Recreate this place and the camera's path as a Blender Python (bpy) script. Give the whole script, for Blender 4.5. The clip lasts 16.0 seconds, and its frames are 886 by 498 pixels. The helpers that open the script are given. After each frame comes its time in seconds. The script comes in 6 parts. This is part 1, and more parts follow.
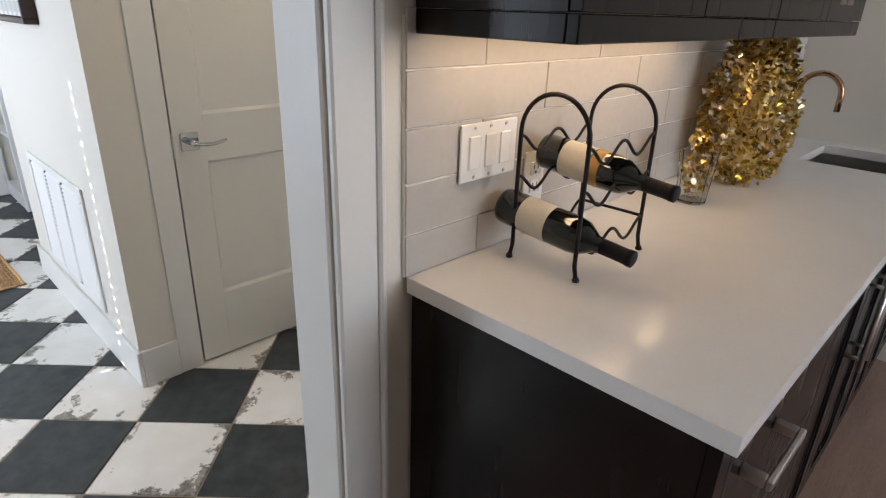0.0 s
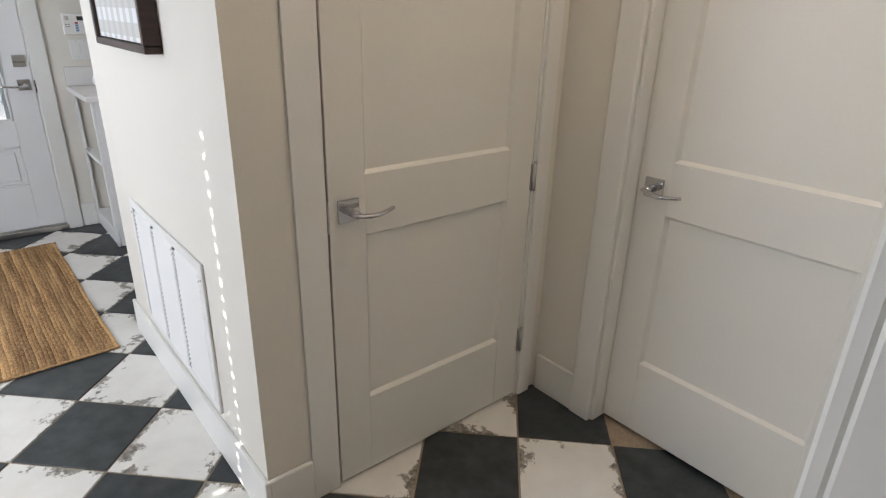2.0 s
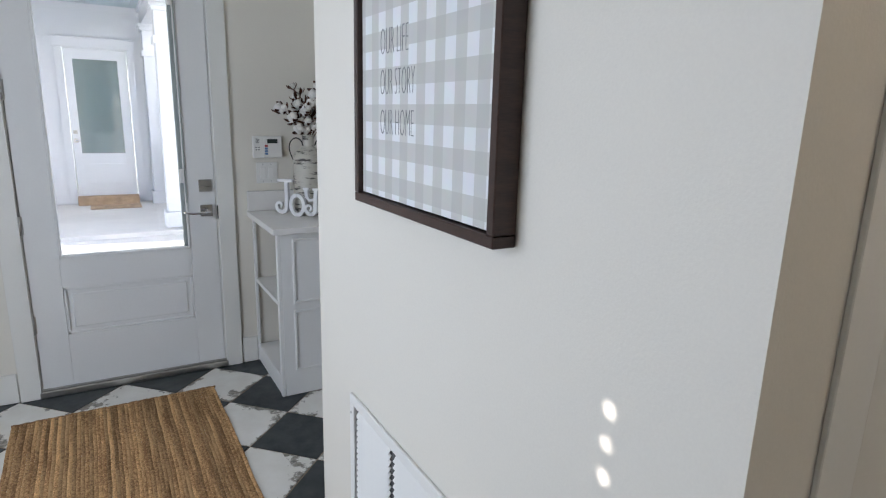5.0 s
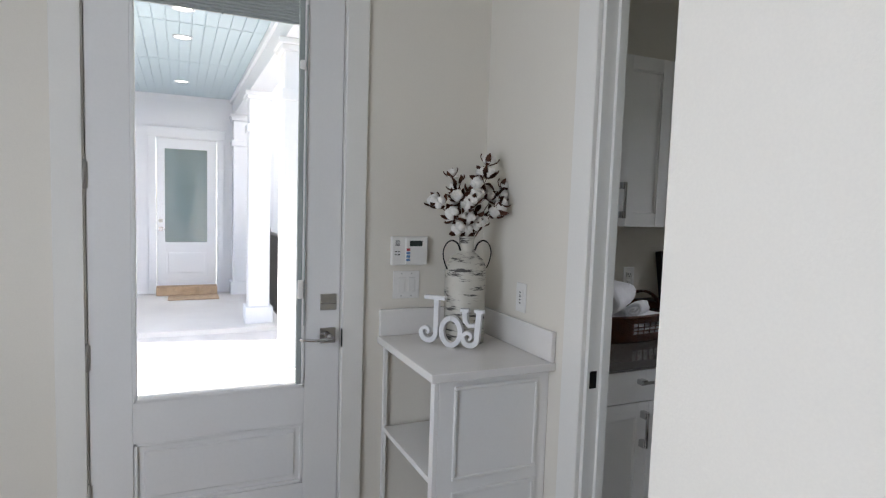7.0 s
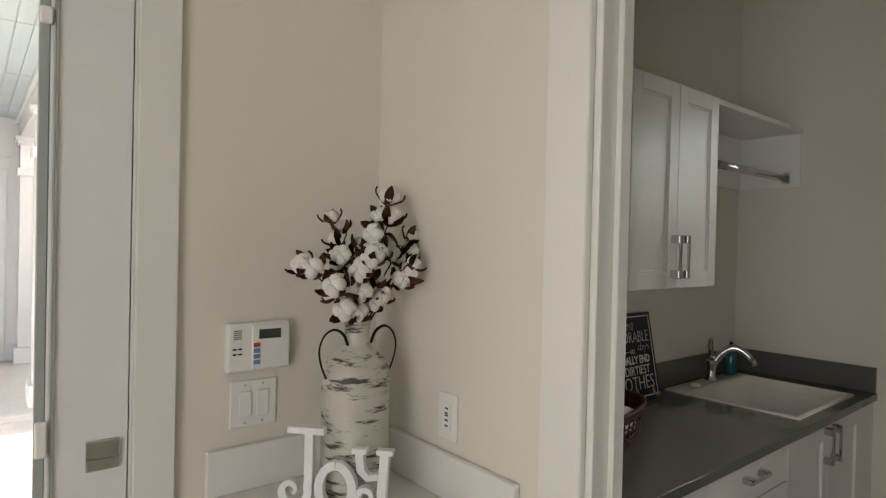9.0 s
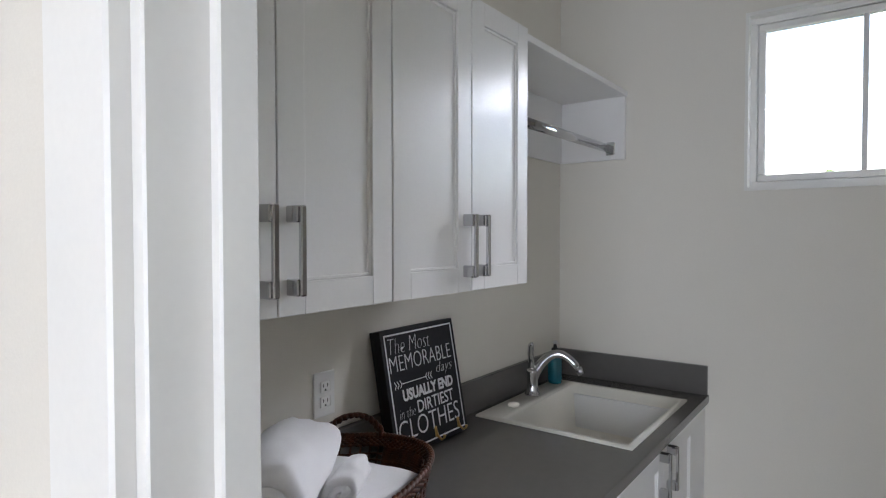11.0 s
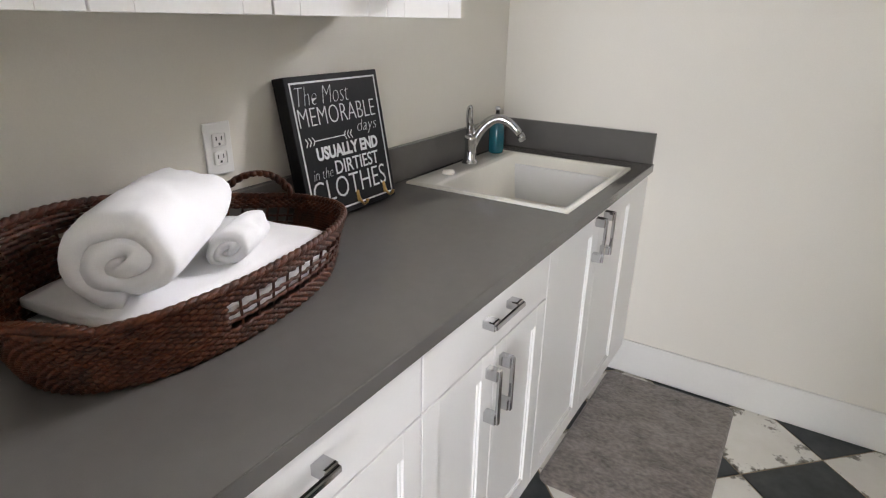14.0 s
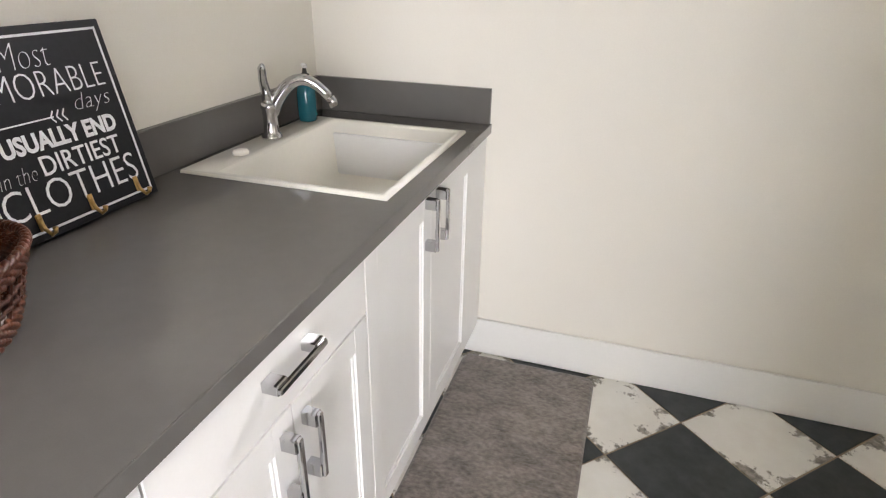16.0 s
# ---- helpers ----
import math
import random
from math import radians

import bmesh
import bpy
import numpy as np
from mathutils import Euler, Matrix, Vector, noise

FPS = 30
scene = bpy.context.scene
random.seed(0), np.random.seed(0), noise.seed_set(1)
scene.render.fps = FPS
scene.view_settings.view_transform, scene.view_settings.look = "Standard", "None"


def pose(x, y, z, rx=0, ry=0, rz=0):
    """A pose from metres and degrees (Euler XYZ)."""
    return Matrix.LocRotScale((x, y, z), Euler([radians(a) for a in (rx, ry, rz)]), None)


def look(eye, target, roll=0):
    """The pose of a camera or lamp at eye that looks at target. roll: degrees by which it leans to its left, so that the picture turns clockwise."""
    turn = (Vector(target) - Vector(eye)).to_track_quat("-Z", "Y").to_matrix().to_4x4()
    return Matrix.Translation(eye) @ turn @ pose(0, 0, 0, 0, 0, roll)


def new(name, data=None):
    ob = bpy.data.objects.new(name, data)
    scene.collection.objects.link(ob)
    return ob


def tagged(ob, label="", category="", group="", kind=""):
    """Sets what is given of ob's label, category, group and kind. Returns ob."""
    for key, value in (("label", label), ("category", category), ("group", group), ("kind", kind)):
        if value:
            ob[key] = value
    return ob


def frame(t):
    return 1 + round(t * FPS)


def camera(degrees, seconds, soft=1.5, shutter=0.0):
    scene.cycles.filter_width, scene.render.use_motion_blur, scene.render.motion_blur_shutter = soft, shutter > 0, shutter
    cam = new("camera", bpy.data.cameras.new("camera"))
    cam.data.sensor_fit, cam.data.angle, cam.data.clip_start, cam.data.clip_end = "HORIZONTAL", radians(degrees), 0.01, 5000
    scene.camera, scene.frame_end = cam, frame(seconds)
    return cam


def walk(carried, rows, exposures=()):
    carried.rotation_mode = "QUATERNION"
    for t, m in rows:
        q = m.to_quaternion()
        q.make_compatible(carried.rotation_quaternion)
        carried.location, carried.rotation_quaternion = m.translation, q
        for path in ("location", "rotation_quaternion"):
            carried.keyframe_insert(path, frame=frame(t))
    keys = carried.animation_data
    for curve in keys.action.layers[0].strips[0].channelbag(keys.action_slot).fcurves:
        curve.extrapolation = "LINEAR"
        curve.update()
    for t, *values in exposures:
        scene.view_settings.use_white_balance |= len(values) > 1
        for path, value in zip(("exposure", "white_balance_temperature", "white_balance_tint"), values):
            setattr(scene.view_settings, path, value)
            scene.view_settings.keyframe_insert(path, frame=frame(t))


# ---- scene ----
cam = camera(74.5, 16.0, 1.2)
PATH = [
    (0, (0.072, -0.339, 1.369), (1.397, 0.951, 0.608), 1.8),
    (0.5, (0.048, -0.104, 1.344), (1.303, 1.254, 0.581), 1.6),
    (1, (0.036, 0.113, 1.349), (1.245, 1.509, 0.583), 1.6),
    (1.5, (0.089, 0.299, 1.361), (1.281, 1.713, 0.6), 1.6),
    (2, (0.153, 0.467, 1.398), (1.351, 1.883, 0.648), 1.6),
    (2.5, (0.194, 0.637, 1.398), (1.407, 2.053, 0.676), 1.6),
    (3, (0.199, 0.804, 1.415), (1.426, 2.225, 0.727), 1.6),
    (3.5, (0.171, 0.914, 1.436), (1.391, 2.363, 0.792), 1.6),
    (4, (0.138, 1.041, 1.457), (1.313, 2.545, 0.862), 1.5),
    (4.5, (0.107, 1.235, 1.47), (1.197, 2.827, 0.944), 1.5),
    (5, (0.063, 1.451, 1.481), (1.044, 3.135, 1.033), 1.5),
    (5.2, (0.036, 1.542, 1.481), (0.977, 3.257, 1.062), 1.3),
    (7.3, (-0.033, 2.7, 1.49), (0.789, 4.519, 1.367), 1.7),
    (7.5, (-0.042, 2.808, 1.489), (0.811, 4.614, 1.388), 1.6),
    (8, (0.0, 3.05, 1.478), (0.947, 4.81, 1.415), 1.6),
    (8.5, (0.131, 3.246, 1.501), (1.219, 4.924, 1.473), 1.4),
    (9, (0.299, 3.404, 1.554), (1.559, 4.957, 1.533), 1.3),
    (9.5, (0.485, 3.498, 1.583), (1.897, 4.914, 1.572), 1.0),
    (10, (0.686, 3.555, 1.583), (2.209, 4.851, 1.586), 1.0),
    (10.2, (0.768, 3.591, 1.578), (2.334, 4.835, 1.597), 1.1),
    (12.3, (1.245, 3.719, 1.513), (2.879, 4.837, 1.228), 1.0),
    (12.5, (1.252, 3.717, 1.506), (2.881, 4.823, 1.155), 1.1),
    (13, (1.264, 3.718, 1.469), (2.878, 4.79, 0.97), 1.0),
    (13.5, (1.263, 3.719, 1.434), (2.857, 4.752, 0.806), 1.0),
    (14, (1.243, 3.729, 1.414), (2.823, 4.709, 0.677), 1.1),
    (14.5, (1.227, 3.739, 1.39), (2.812, 4.65, 0.579), 1.1),
    (15, (1.284, 3.752, 1.393), (2.892, 4.576, 0.536), 1.2),
    (15.5, (1.444, 3.758, 1.385), (3.094, 4.475, 0.511), 1.2),
    (16, (1.628, 3.766, 1.381), (3.344, 4.311, 0.509), 1.1),
]

EXPOSURES = [(0, 2.18, 6450, 17), (1.5, 2.16, 6700, 18), (2.2, 1.95, 6850, 19), (3, 1.65, 6850, 18), (4, 1.62, 6700, 18), (5, 1.57, 6450, 17),
             (7.5, 1.60, 6800, 19), (8.3, 1.67, 7000, 18), (9, 1.60, 8300, 19), (9.5, 2.05, 8150, 20), (10, 2.30, 6850, 20), (10.3, 2.40, 6650, 20),
             (12.4, 3.05, 7100, 22), (13.5, 3.42, 7250, 22), (14.5, 3.62, 7350, 22), (16, 3.95, 7500, 23)]
walk(cam, [(t, look(eye, target, roll)) for t, eye, target, roll in PATH], EXPOSURES)

# ---- world, sun and lights ----
TO_SUN = Vector((-0.85, 0.15, 0.5)).normalized()
world = bpy.data.worlds.new("world")
scene.world = world
world.use_nodes = True
wn = world.node_tree.nodes
sky = wn.new("ShaderNodeTexSky")
sky.sky_type, sky.sun_disc = "NISHITA", False
sky.sun_elevation = math.asin(TO_SUN.z)
sky.sun_rotation = math.atan2(TO_SUN.x, TO_SUN.y)
world.node_tree.links.new(sky.outputs[0], wn["Background"].inputs[0])
wn["Background"].inputs[1].default_value = 0.15

sun = new("sun", bpy.data.lights.new("sun", "SUN"))
sun.data.energy, sun.data.angle, sun.data.color = 5.0, radians(0.4), (1.0, 0.95, 0.87)
sun.matrix_world = look(TO_SUN * 20, (0, 0, 0))


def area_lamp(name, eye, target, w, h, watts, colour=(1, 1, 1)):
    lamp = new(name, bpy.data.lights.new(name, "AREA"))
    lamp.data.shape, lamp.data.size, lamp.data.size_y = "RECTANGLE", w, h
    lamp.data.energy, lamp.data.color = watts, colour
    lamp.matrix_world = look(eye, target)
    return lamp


# Daylight in the openings of the windows on the hall's and the kitchen's outer sides
area_lamp("hall_window_light", (-1.60, 2.86, 1.35), (1, 2.86, 1.25), 1.25, 2.0, 14.0, (0.74, 0.87, 1.0))
area_lamp("kitchen_window_light", (2.0, -3.95, 1.6), (1.4, 0, 1.3), 1.7, 1.7, 13, (0.9, 0.94, 1.0))
# Added fill in a made-up opening of the laundry's near wall.
area_lamp("laundry_side_light", (2.1, 1.87, 1.7), (2.1, 4.0, 1.4), 1.3, 1.35, 0.18, (1.0, 0.94, 0.86))
# Unseen lamp outside, added to strengthen the sky's light through the laundry window.
area_lamp("laundry_sky_light", (6.0, 2.95, 3.35), (1.8, 4.5, 1.1), 1.7, 0.9, 27, (0.84, 0.92, 1.0))
area_lamp("under_cabinet_strip", (1.25, 0.30, 1.345), (1.25, 0.33, 0.9), 0.95, 0.03, 0.36, (1.0, 0.72, 0.42))
# Unseen warm lamp under the ceiling, added to brighten the two closet doors.
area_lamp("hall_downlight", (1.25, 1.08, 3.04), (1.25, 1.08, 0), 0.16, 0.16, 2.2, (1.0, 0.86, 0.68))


# ---- materials ----
def material(name, colour, rough=0.5, metal=0.0, vary=0.06, scale=6.0, fine=60.0, bump=0.05, bump_scale=None, second=None, coat=0.0,
             stretch=(1, 1, 1), rand=0.0, spec=0.5, sheen=0.0, transmission=0.0, ior=1.45, rough_vary=0.06):
    """A surface with broad and fine variation of colour, gloss and relief."""
    m = bpy.data.materials.new(name)
    m.use_nodes = True
    n, l = m.node_tree.nodes, m.node_tree.links
    p = n["Principled BSDF"]
    co = n.new("ShaderNodeTexCoord")
    mp = n.new("ShaderNodeMapping")
    mp.inputs["Scale"].default_value = stretch
    l.new(co.outputs["Object"], mp.inputs[0])
    broad, small = n.new("ShaderNodeTexNoise"), n.new("ShaderNodeTexNoise")
    broad.inputs["Scale"].default_value, small.inputs["Scale"].default_value = scale, fine
    broad.inputs["Detail"].default_value, small.inputs["Detail"].default_value = 4, 3
    l.new(mp.outputs[0], broad.inputs[0]), l.new(mp.outputs[0], small.inputs[0])
    add = n.new("ShaderNodeMath")
    add.operation = "MULTIPLY_ADD"
    add.inputs[1].default_value = 0.5
    l.new(small.outputs["Fac"], add.inputs[0])
    half = n.new("ShaderNodeMath")
    half.operation, half.inputs[1].default_value = "MULTIPLY", 0.5
    l.new(broad.outputs["Fac"], half.inputs[0])
    l.new(half.outputs[0], add.inputs[2])
    ramp = n.new("ShaderNodeValToRGB")
    lo = second or [c * (1 - vary) for c in colour]
    hi = [min(1, c * (1 + vary)) for c in colour] if not second else colour
    ramp.color_ramp.elements[0].position, ramp.color_ramp.elements[1].position = 0.35, 0.65
    ramp.color_ramp.elements[0].color, ramp.color_ramp.elements[1].color = (*lo, 1), (*hi, 1)
    l.new(add.outputs[0], ramp.inputs[0])
    out = ramp.outputs[0]
    if rand:
        info, hsv, rng = n.new("ShaderNodeObjectInfo"), n.new("ShaderNodeHueSaturation"), n.new("ShaderNodeMapRange")
        rng.inputs["To Min"].default_value, rng.inputs["To Max"].default_value = 1 - rand, 1 + rand
        l.new(info.outputs["Random"], rng.inputs[0])
        l.new(rng.outputs[0], hsv.inputs["Value"])
        l.new(out, hsv.inputs["Color"])
        out = hsv.outputs[0]
    l.new(out, p.inputs["Base Color"])
    rr = n.new("ShaderNodeMapRange")
    rr.inputs["To Min"].default_value, rr.inputs["To Max"].default_value = max(0.02, rough - rough_vary), min(1, rough + rough_vary)
    l.new(broad.outputs["Fac"], rr.inputs[0])
    l.new(rr.outputs[0], p.inputs["Roughness"])
    p.inputs["Metallic"].default_value = metal
    p.inputs["Specular IOR Level"].default_value = spec
    p.inputs["Coat Weight"].default_value = coat
    p.inputs["Coat Roughness"].default_value = 0.08
    p.inputs["Sheen Weight"].default_value = sheen
    p.inputs["Transmission Weight"].default_value = transmission
    p.inputs["IOR"].default_value = ior
    if bump:
        bn, bt = n.new("ShaderNodeBump"), n.new("ShaderNodeTexNoise")
        bt.inputs["Scale"].default_value, bt.inputs["Detail"].default_value = bump_scale or fine, 4
        l.new(mp.outputs[0], bt.inputs[0])
        bn.inputs["Strength"].default_value, bn.inputs["Distance"].default_value = bump, 0.004
        l.new(bt.outputs["Fac"], bn.inputs["Height"])
        l.new(bn.outputs[0], p.inputs["Normal"])
    return m


M_WALL = material("wall_paint", (0.74, 0.705, 0.63), 0.6, vary=0.02, scale=1.5, fine=220, bump=0.10, bump_scale=260)
M_CEIL = material("ceiling_paint", (0.8, 0.79, 0.76), 0.8, vary=0.02, bump=0.06, fine=150)
M_TRIM = material("trim_paint", (0.78, 0.77, 0.73), 0.34, vary=0.015, scale=3, fine=120, bump=0.03)
M_DOOR = material("door_paint", (0.74, 0.72, 0.66), 0.36, vary=0.015, scale=3, fine=90, bump=0.04)
M_FDOOR = material("entry_door_paint", (0.77, 0.77, 0.76), 0.32, vary=0.015, scale=3, fine=90, bump=0.03)
M_CAB = material("cabinet_paint", (0.82, 0.81, 0.79), 0.3, vary=0.012, scale=3, fine=150, bump=0.025)
M_CHROME = material("chrome", (0.52, 0.52, 0.53), 0.07, 1.0, vary=0.03, fine=200, bump=0.0)
M_NICKEL = material("brushed_nickel", (0.55, 0.54, 0.52), 0.3, 1.0, vary=0.05, fine=300, bump=0.03, stretch=(1, 1, 12))
M_STONE = material("grey_quartz", (0.122, 0.115, 0.108), 0.11, vary=0.035, scale=30, fine=500, bump=0.01, rough_vary=0.03)
M_WHITESTONE = material("white_quartz", (0.80, 0.78, 0.75), 0.18, vary=0.03, scale=8, fine=300, bump=0.008, rough_vary=0.03)
M_SINK = material("sink_acrylic", (0.90, 0.87, 0.79), 0.18, vary=0.015, fine=80, bump=0.01)
M_GROUT = material("grout", (0.36, 0.28, 0.20), 0.85, vary=0.2, scale=10, fine=120, bump=0.2)
M_ESPRESSO = material("espresso_wood", (0.007, 0.005, 0.0045), 0.26, spec=0.35, vary=0.3, scale=5, fine=60, bump=0.03, stretch=(6, 6, 1))
M_WSPLASH = material("backsplash_glaze", (0.50, 0.47, 0.43), 0.22, vary=0.04, scale=3, fine=60, bump=0.03, rand=0.05)
M_SPLASHGROUT = material("pale_grout", (0.82, 0.79, 0.74), 0.8, vary=0.05, bump=0.1)
M_OAK = material("pantry_floor_wood", (0.38, 0.25, 0.19), 0.38, second=(0.25, 0.16, 0.12), scale=3, fine=40, bump=0.05, stretch=(1, 9, 9), rand=0.15)
M_PLASTIC = material("white_plastic", (0.80, 0.79, 0.76), 0.35, vary=0.01, fine=80, bump=0.01)
M_DARK = material("dark_slot", (0.02, 0.02, 0.02), 0.6, vary=0.1)
M_FRAME = material("dark_walnut_frame", (0.045, 0.022, 0.016), 0.4, vary=0.3, scale=8, fine=60, bump=0.05, stretch=(1, 8, 8))
M_IRON = material("black_iron", (0.02, 0.017, 0.016), 0.45, 0.6, vary=0.3, scale=30, fine=200, bump=0.1)
M_BRASS = material("aged_brass", (0.50, 0.32, 0.12), 0.3, 1.0, vary=0.2, scale=60, fine=200, bump=0.02)
M_TOWEL = material("white_terry", (0.88, 0.88, 0.89), 0.95, vary=0.03, scale=12, fine=500, bump=0.32, bump_scale=650, sheen=0.4)
# Blue of the porch's skylit shade is put into this white.
M_PORCHWHITE = material("porch_white_paint", (0.82, 0.845, 0.89), 0.5, vary=0.03, scale=2, fine=60, bump=0.05)
M_PORCHSOFFIT = material("pale_blue_boards", (0.52, 0.64, 0.70), 0.5, vary=0.04, scale=2, fine=60, bump=0.05)
M_CONCRETE = material("porch_paving", (0.72, 0.71, 0.70), 0.8, vary=0.1, scale=2, fine=40, bump=0.15)
M_GROUND = material("ground_grass", (0.10, 0.13, 0.06), 0.9, second=(0.07, 0.08, 0.035), scale=0.6, fine=14, bump=0.4)
M_ROOF = material("roof_shingle", (0.12, 0.115, 0.11), 0.9, vary=0.2, bump=0.3)
M_LED = bpy.data.materials.new("lamp_disc")
M_LED.use_nodes = True
M_LED.node_tree.nodes["Principled BSDF"].inputs["Emission Color"].default_value = (1, 0.93, 0.82, 1)
M_LED.node_tree.nodes["Principled BSDF"].inputs["Emission Strength"].default_value = 6


def glass_material(name, tint=(1, 1, 1), rough=0.0):
    m = bpy.data.materials.new(name)
    m.use_nodes = True
    p = m.node_tree.nodes["Principled BSDF"]
    p.inputs["Base Color"].default_value = (*tint, 1)
    p.inputs["Transmission Weight"].default_value, p.inputs["IOR"].default_value, p.inputs["Roughness"].default_value = 1.0, 1.45, rough
    return m


M_GLASS = glass_material("clear_glass", (0.97, 0.99, 0.98))


def tile_material(name, dark):
    """Cement-look floor tile; the light ones have flaked, worn patches near their edges."""
    m = bpy.data.materials.new(name)
    m.use_nodes = True
    n, l = m.node_tree.nodes, m.node_tree.links
    p = n["Principled BSDF"]
    geo, info = n.new("ShaderNodeTexCoord"), n.new("ShaderNodeObjectInfo")
    shift = n.new("ShaderNodeVectorMath")
    shift.operation = "MULTIPLY_ADD"
    shift.inputs[1].default_value = (1, 1, 1)
    spread = n.new("ShaderNodeVectorMath")
    spread.operation, spread.inputs[1].default_value = "SCALE", (1, 1, 1)
    l.new(geo.outputs["Object"], shift.inputs[0])
    comb = n.new("ShaderNodeCombineXYZ")
    times = n.new("ShaderNodeMath")
    times.operation, times.inputs[1].default_value = "MULTIPLY", 37.0
    l.new(info.outputs["Random"], times.inputs[0])
    for k in range(3):
        l.new(times.outputs[0], comb.inputs[k])
    l.new(comb.outputs[0], shift.inputs[2])
    v = shift.outputs[0]

    def noise_tex(scale, detail=5, rough=0.6):
        t = n.new("ShaderNodeTexNoise")
        t.inputs["Scale"].default_value, t.inputs["Detail"].default_value, t.inputs["Roughness"].default_value = scale, detail, rough
        l.new(v, t.inputs[0])
        return t.outputs["Fac"]

    def ramp(src, a, ca, b, cb):
        r = n.new("ShaderNodeValToRGB")
        r.color_ramp.elements[0].position, r.color_ramp.elements[1].position = a, b
        r.color_ramp.elements[0].color, r.color_ramp.elements[1].color = (*ca, 1), (*cb, 1)
        l.new(src, r.inputs[0])
        return r.outputs[0]

    if dark:
        col = ramp(noise_tex(14), 0.35, (0.020, 0.025, 0.028), 0.7, (0.052, 0.060, 0.062))
        rough = 0.42
    else:
        # closeness to the tile's rim, in the tile's own square
        sep = n.new("ShaderNodeSeparateXYZ")
        l.new(geo.outputs["Object"], sep.inputs[0])
        ax = []
        for k in (0, 1):
            a = n.new("ShaderNodeMath")
            a.operation = "ABSOLUTE"
            l.new(sep.outputs[k], a.inputs[0])
            ax.append(a.outputs[0])
        mx = n.new("ShaderNodeMath")
        mx.operation = "MAXIMUM"
        l.new(ax[0], mx.inputs[0]), l.new(ax[1], mx.inputs[1])
        rim = n.new("ShaderNodeMapRange")
        rim.inputs["From Min"].default_value, rim.inputs["From Max"].default_value = 0.07, 0.167
        rim.inputs["To Min"].default_value, rim.inputs["To Max"].default_value = -0.10, 0.10
        l.new(mx.outputs[0], rim.inputs[0])
        big = n.new("ShaderNodeMath")
        big.operation = "ADD"
        l.new(noise_tex(7, 8, 0.72), big.inputs[0]), l.new(rim.outputs[0], big.inputs[1])
        worn = ramp(big.outputs[0], 0.575, (0, 0, 0), 0.61, (1, 1, 1))
        base = ramp(noise_tex(9), 0.3, (0.76, 0.73, 0.67), 0.7, (0.84, 0.82, 0.77))
        under = ramp(noise_tex(60), 0.3, (0.10, 0.085, 0.07), 0.7, (0.42, 0.38, 0.32))
        mix = n.new("ShaderNodeMix")
        mix.data_type = "RGBA"
        l.new(worn, mix.inputs[0]), l.new(base, mix.inputs[6]), l.new(under, mix.inputs[7])
        col = mix.outputs[2]
        rough = 0.34
    l.new(col, p.inputs["Base Color"])
    rr = n.new("ShaderNodeMapRange")
    rr.inputs["To Min"].default_value, rr.inputs["To Max"].default_value = rough - 0.1, rough + 0.14
    l.new(noise_tex(25), rr.inputs[0])
    l.new(rr.outputs[0], p.inputs["Roughness"])
    b = n.new("ShaderNodeBump")
    b.inputs["Strength"].default_value, b.inputs["Distance"].default_value = 0.12, 0.003
    l.new(noise_tex(45), b.inputs["Height"])
    l.new(b.outputs[0], p.inputs["Normal"])
    return m


M_TILEDARK, M_TILEWHITE = tile_material("black_cement_tile", True), tile_material("worn_white_cement_tile", False)

# ---- helpers for building ----
BASE = {}


def thing(name, base=(0, 0, 0), label="", category="", group="", kind=""):
    """An empty at the thing's base; its parts are given in world places."""
    ob = new(name)
    ob.empty_display_size = 0.05
    ob.location = base
    BASE[ob] = Vector(base)
    return tagged(ob, label, category, group, kind)


def mesh_of(name, bm, mat, smooth=False):
    me = bpy.data.meshes.new(name)
    bm.to_mesh(me)
    bm.free()
    me.materials.append(mat)
    if smooth:
        for f in me.polygons:
            f.use_smooth = True
    return me


def part(name, bm, mat, parent=None, label="", smooth=False):
    """One bmesh, in world places, as one mesh object under its thing or part."""
    base = BASE.get(parent, Vector()) if parent else Vector()
    if base.length:
        bm.transform(Matrix.Translation(-base))
    ob = new(name, mesh_of(name, bm, mat, smooth))
    if parent:
        ob.parent = parent
        BASE[ob] = base
    return tagged(ob, label)


def structure(name, bm, mat, label="", category="", smooth=False):
    return tagged(part(name, bm, mat, None, "", smooth), label, category, "", "structure")


def box(x0, x1, y0, y1, z0, z1, bevel=0.0, segments=1, bm=None):
    b = bmesh.new()
    bmesh.ops.create_cube(b, size=1, matrix=Matrix.LocRotScale(((x0 + x1) / 2, (y0 + y1) / 2, (z0 + z1) / 2), None, (abs(x1 - x0), abs(y1 - y0), abs(z1 - z0))))
    if bevel:
        bmesh.ops.bevel(b, geom=b.edges[:], offset=bevel, segments=segments, affect="EDGES", profile=0.5)
    return join(bm, b) if bm else b


def join(bm, other):
    """Adds the second bmesh to the first."""
    me = bpy.data.meshes.new("tmp")
    other.to_mesh(me)
    other.free()
    bm.from_mesh(me)
    bpy.data.meshes.remove(me)
    return bm


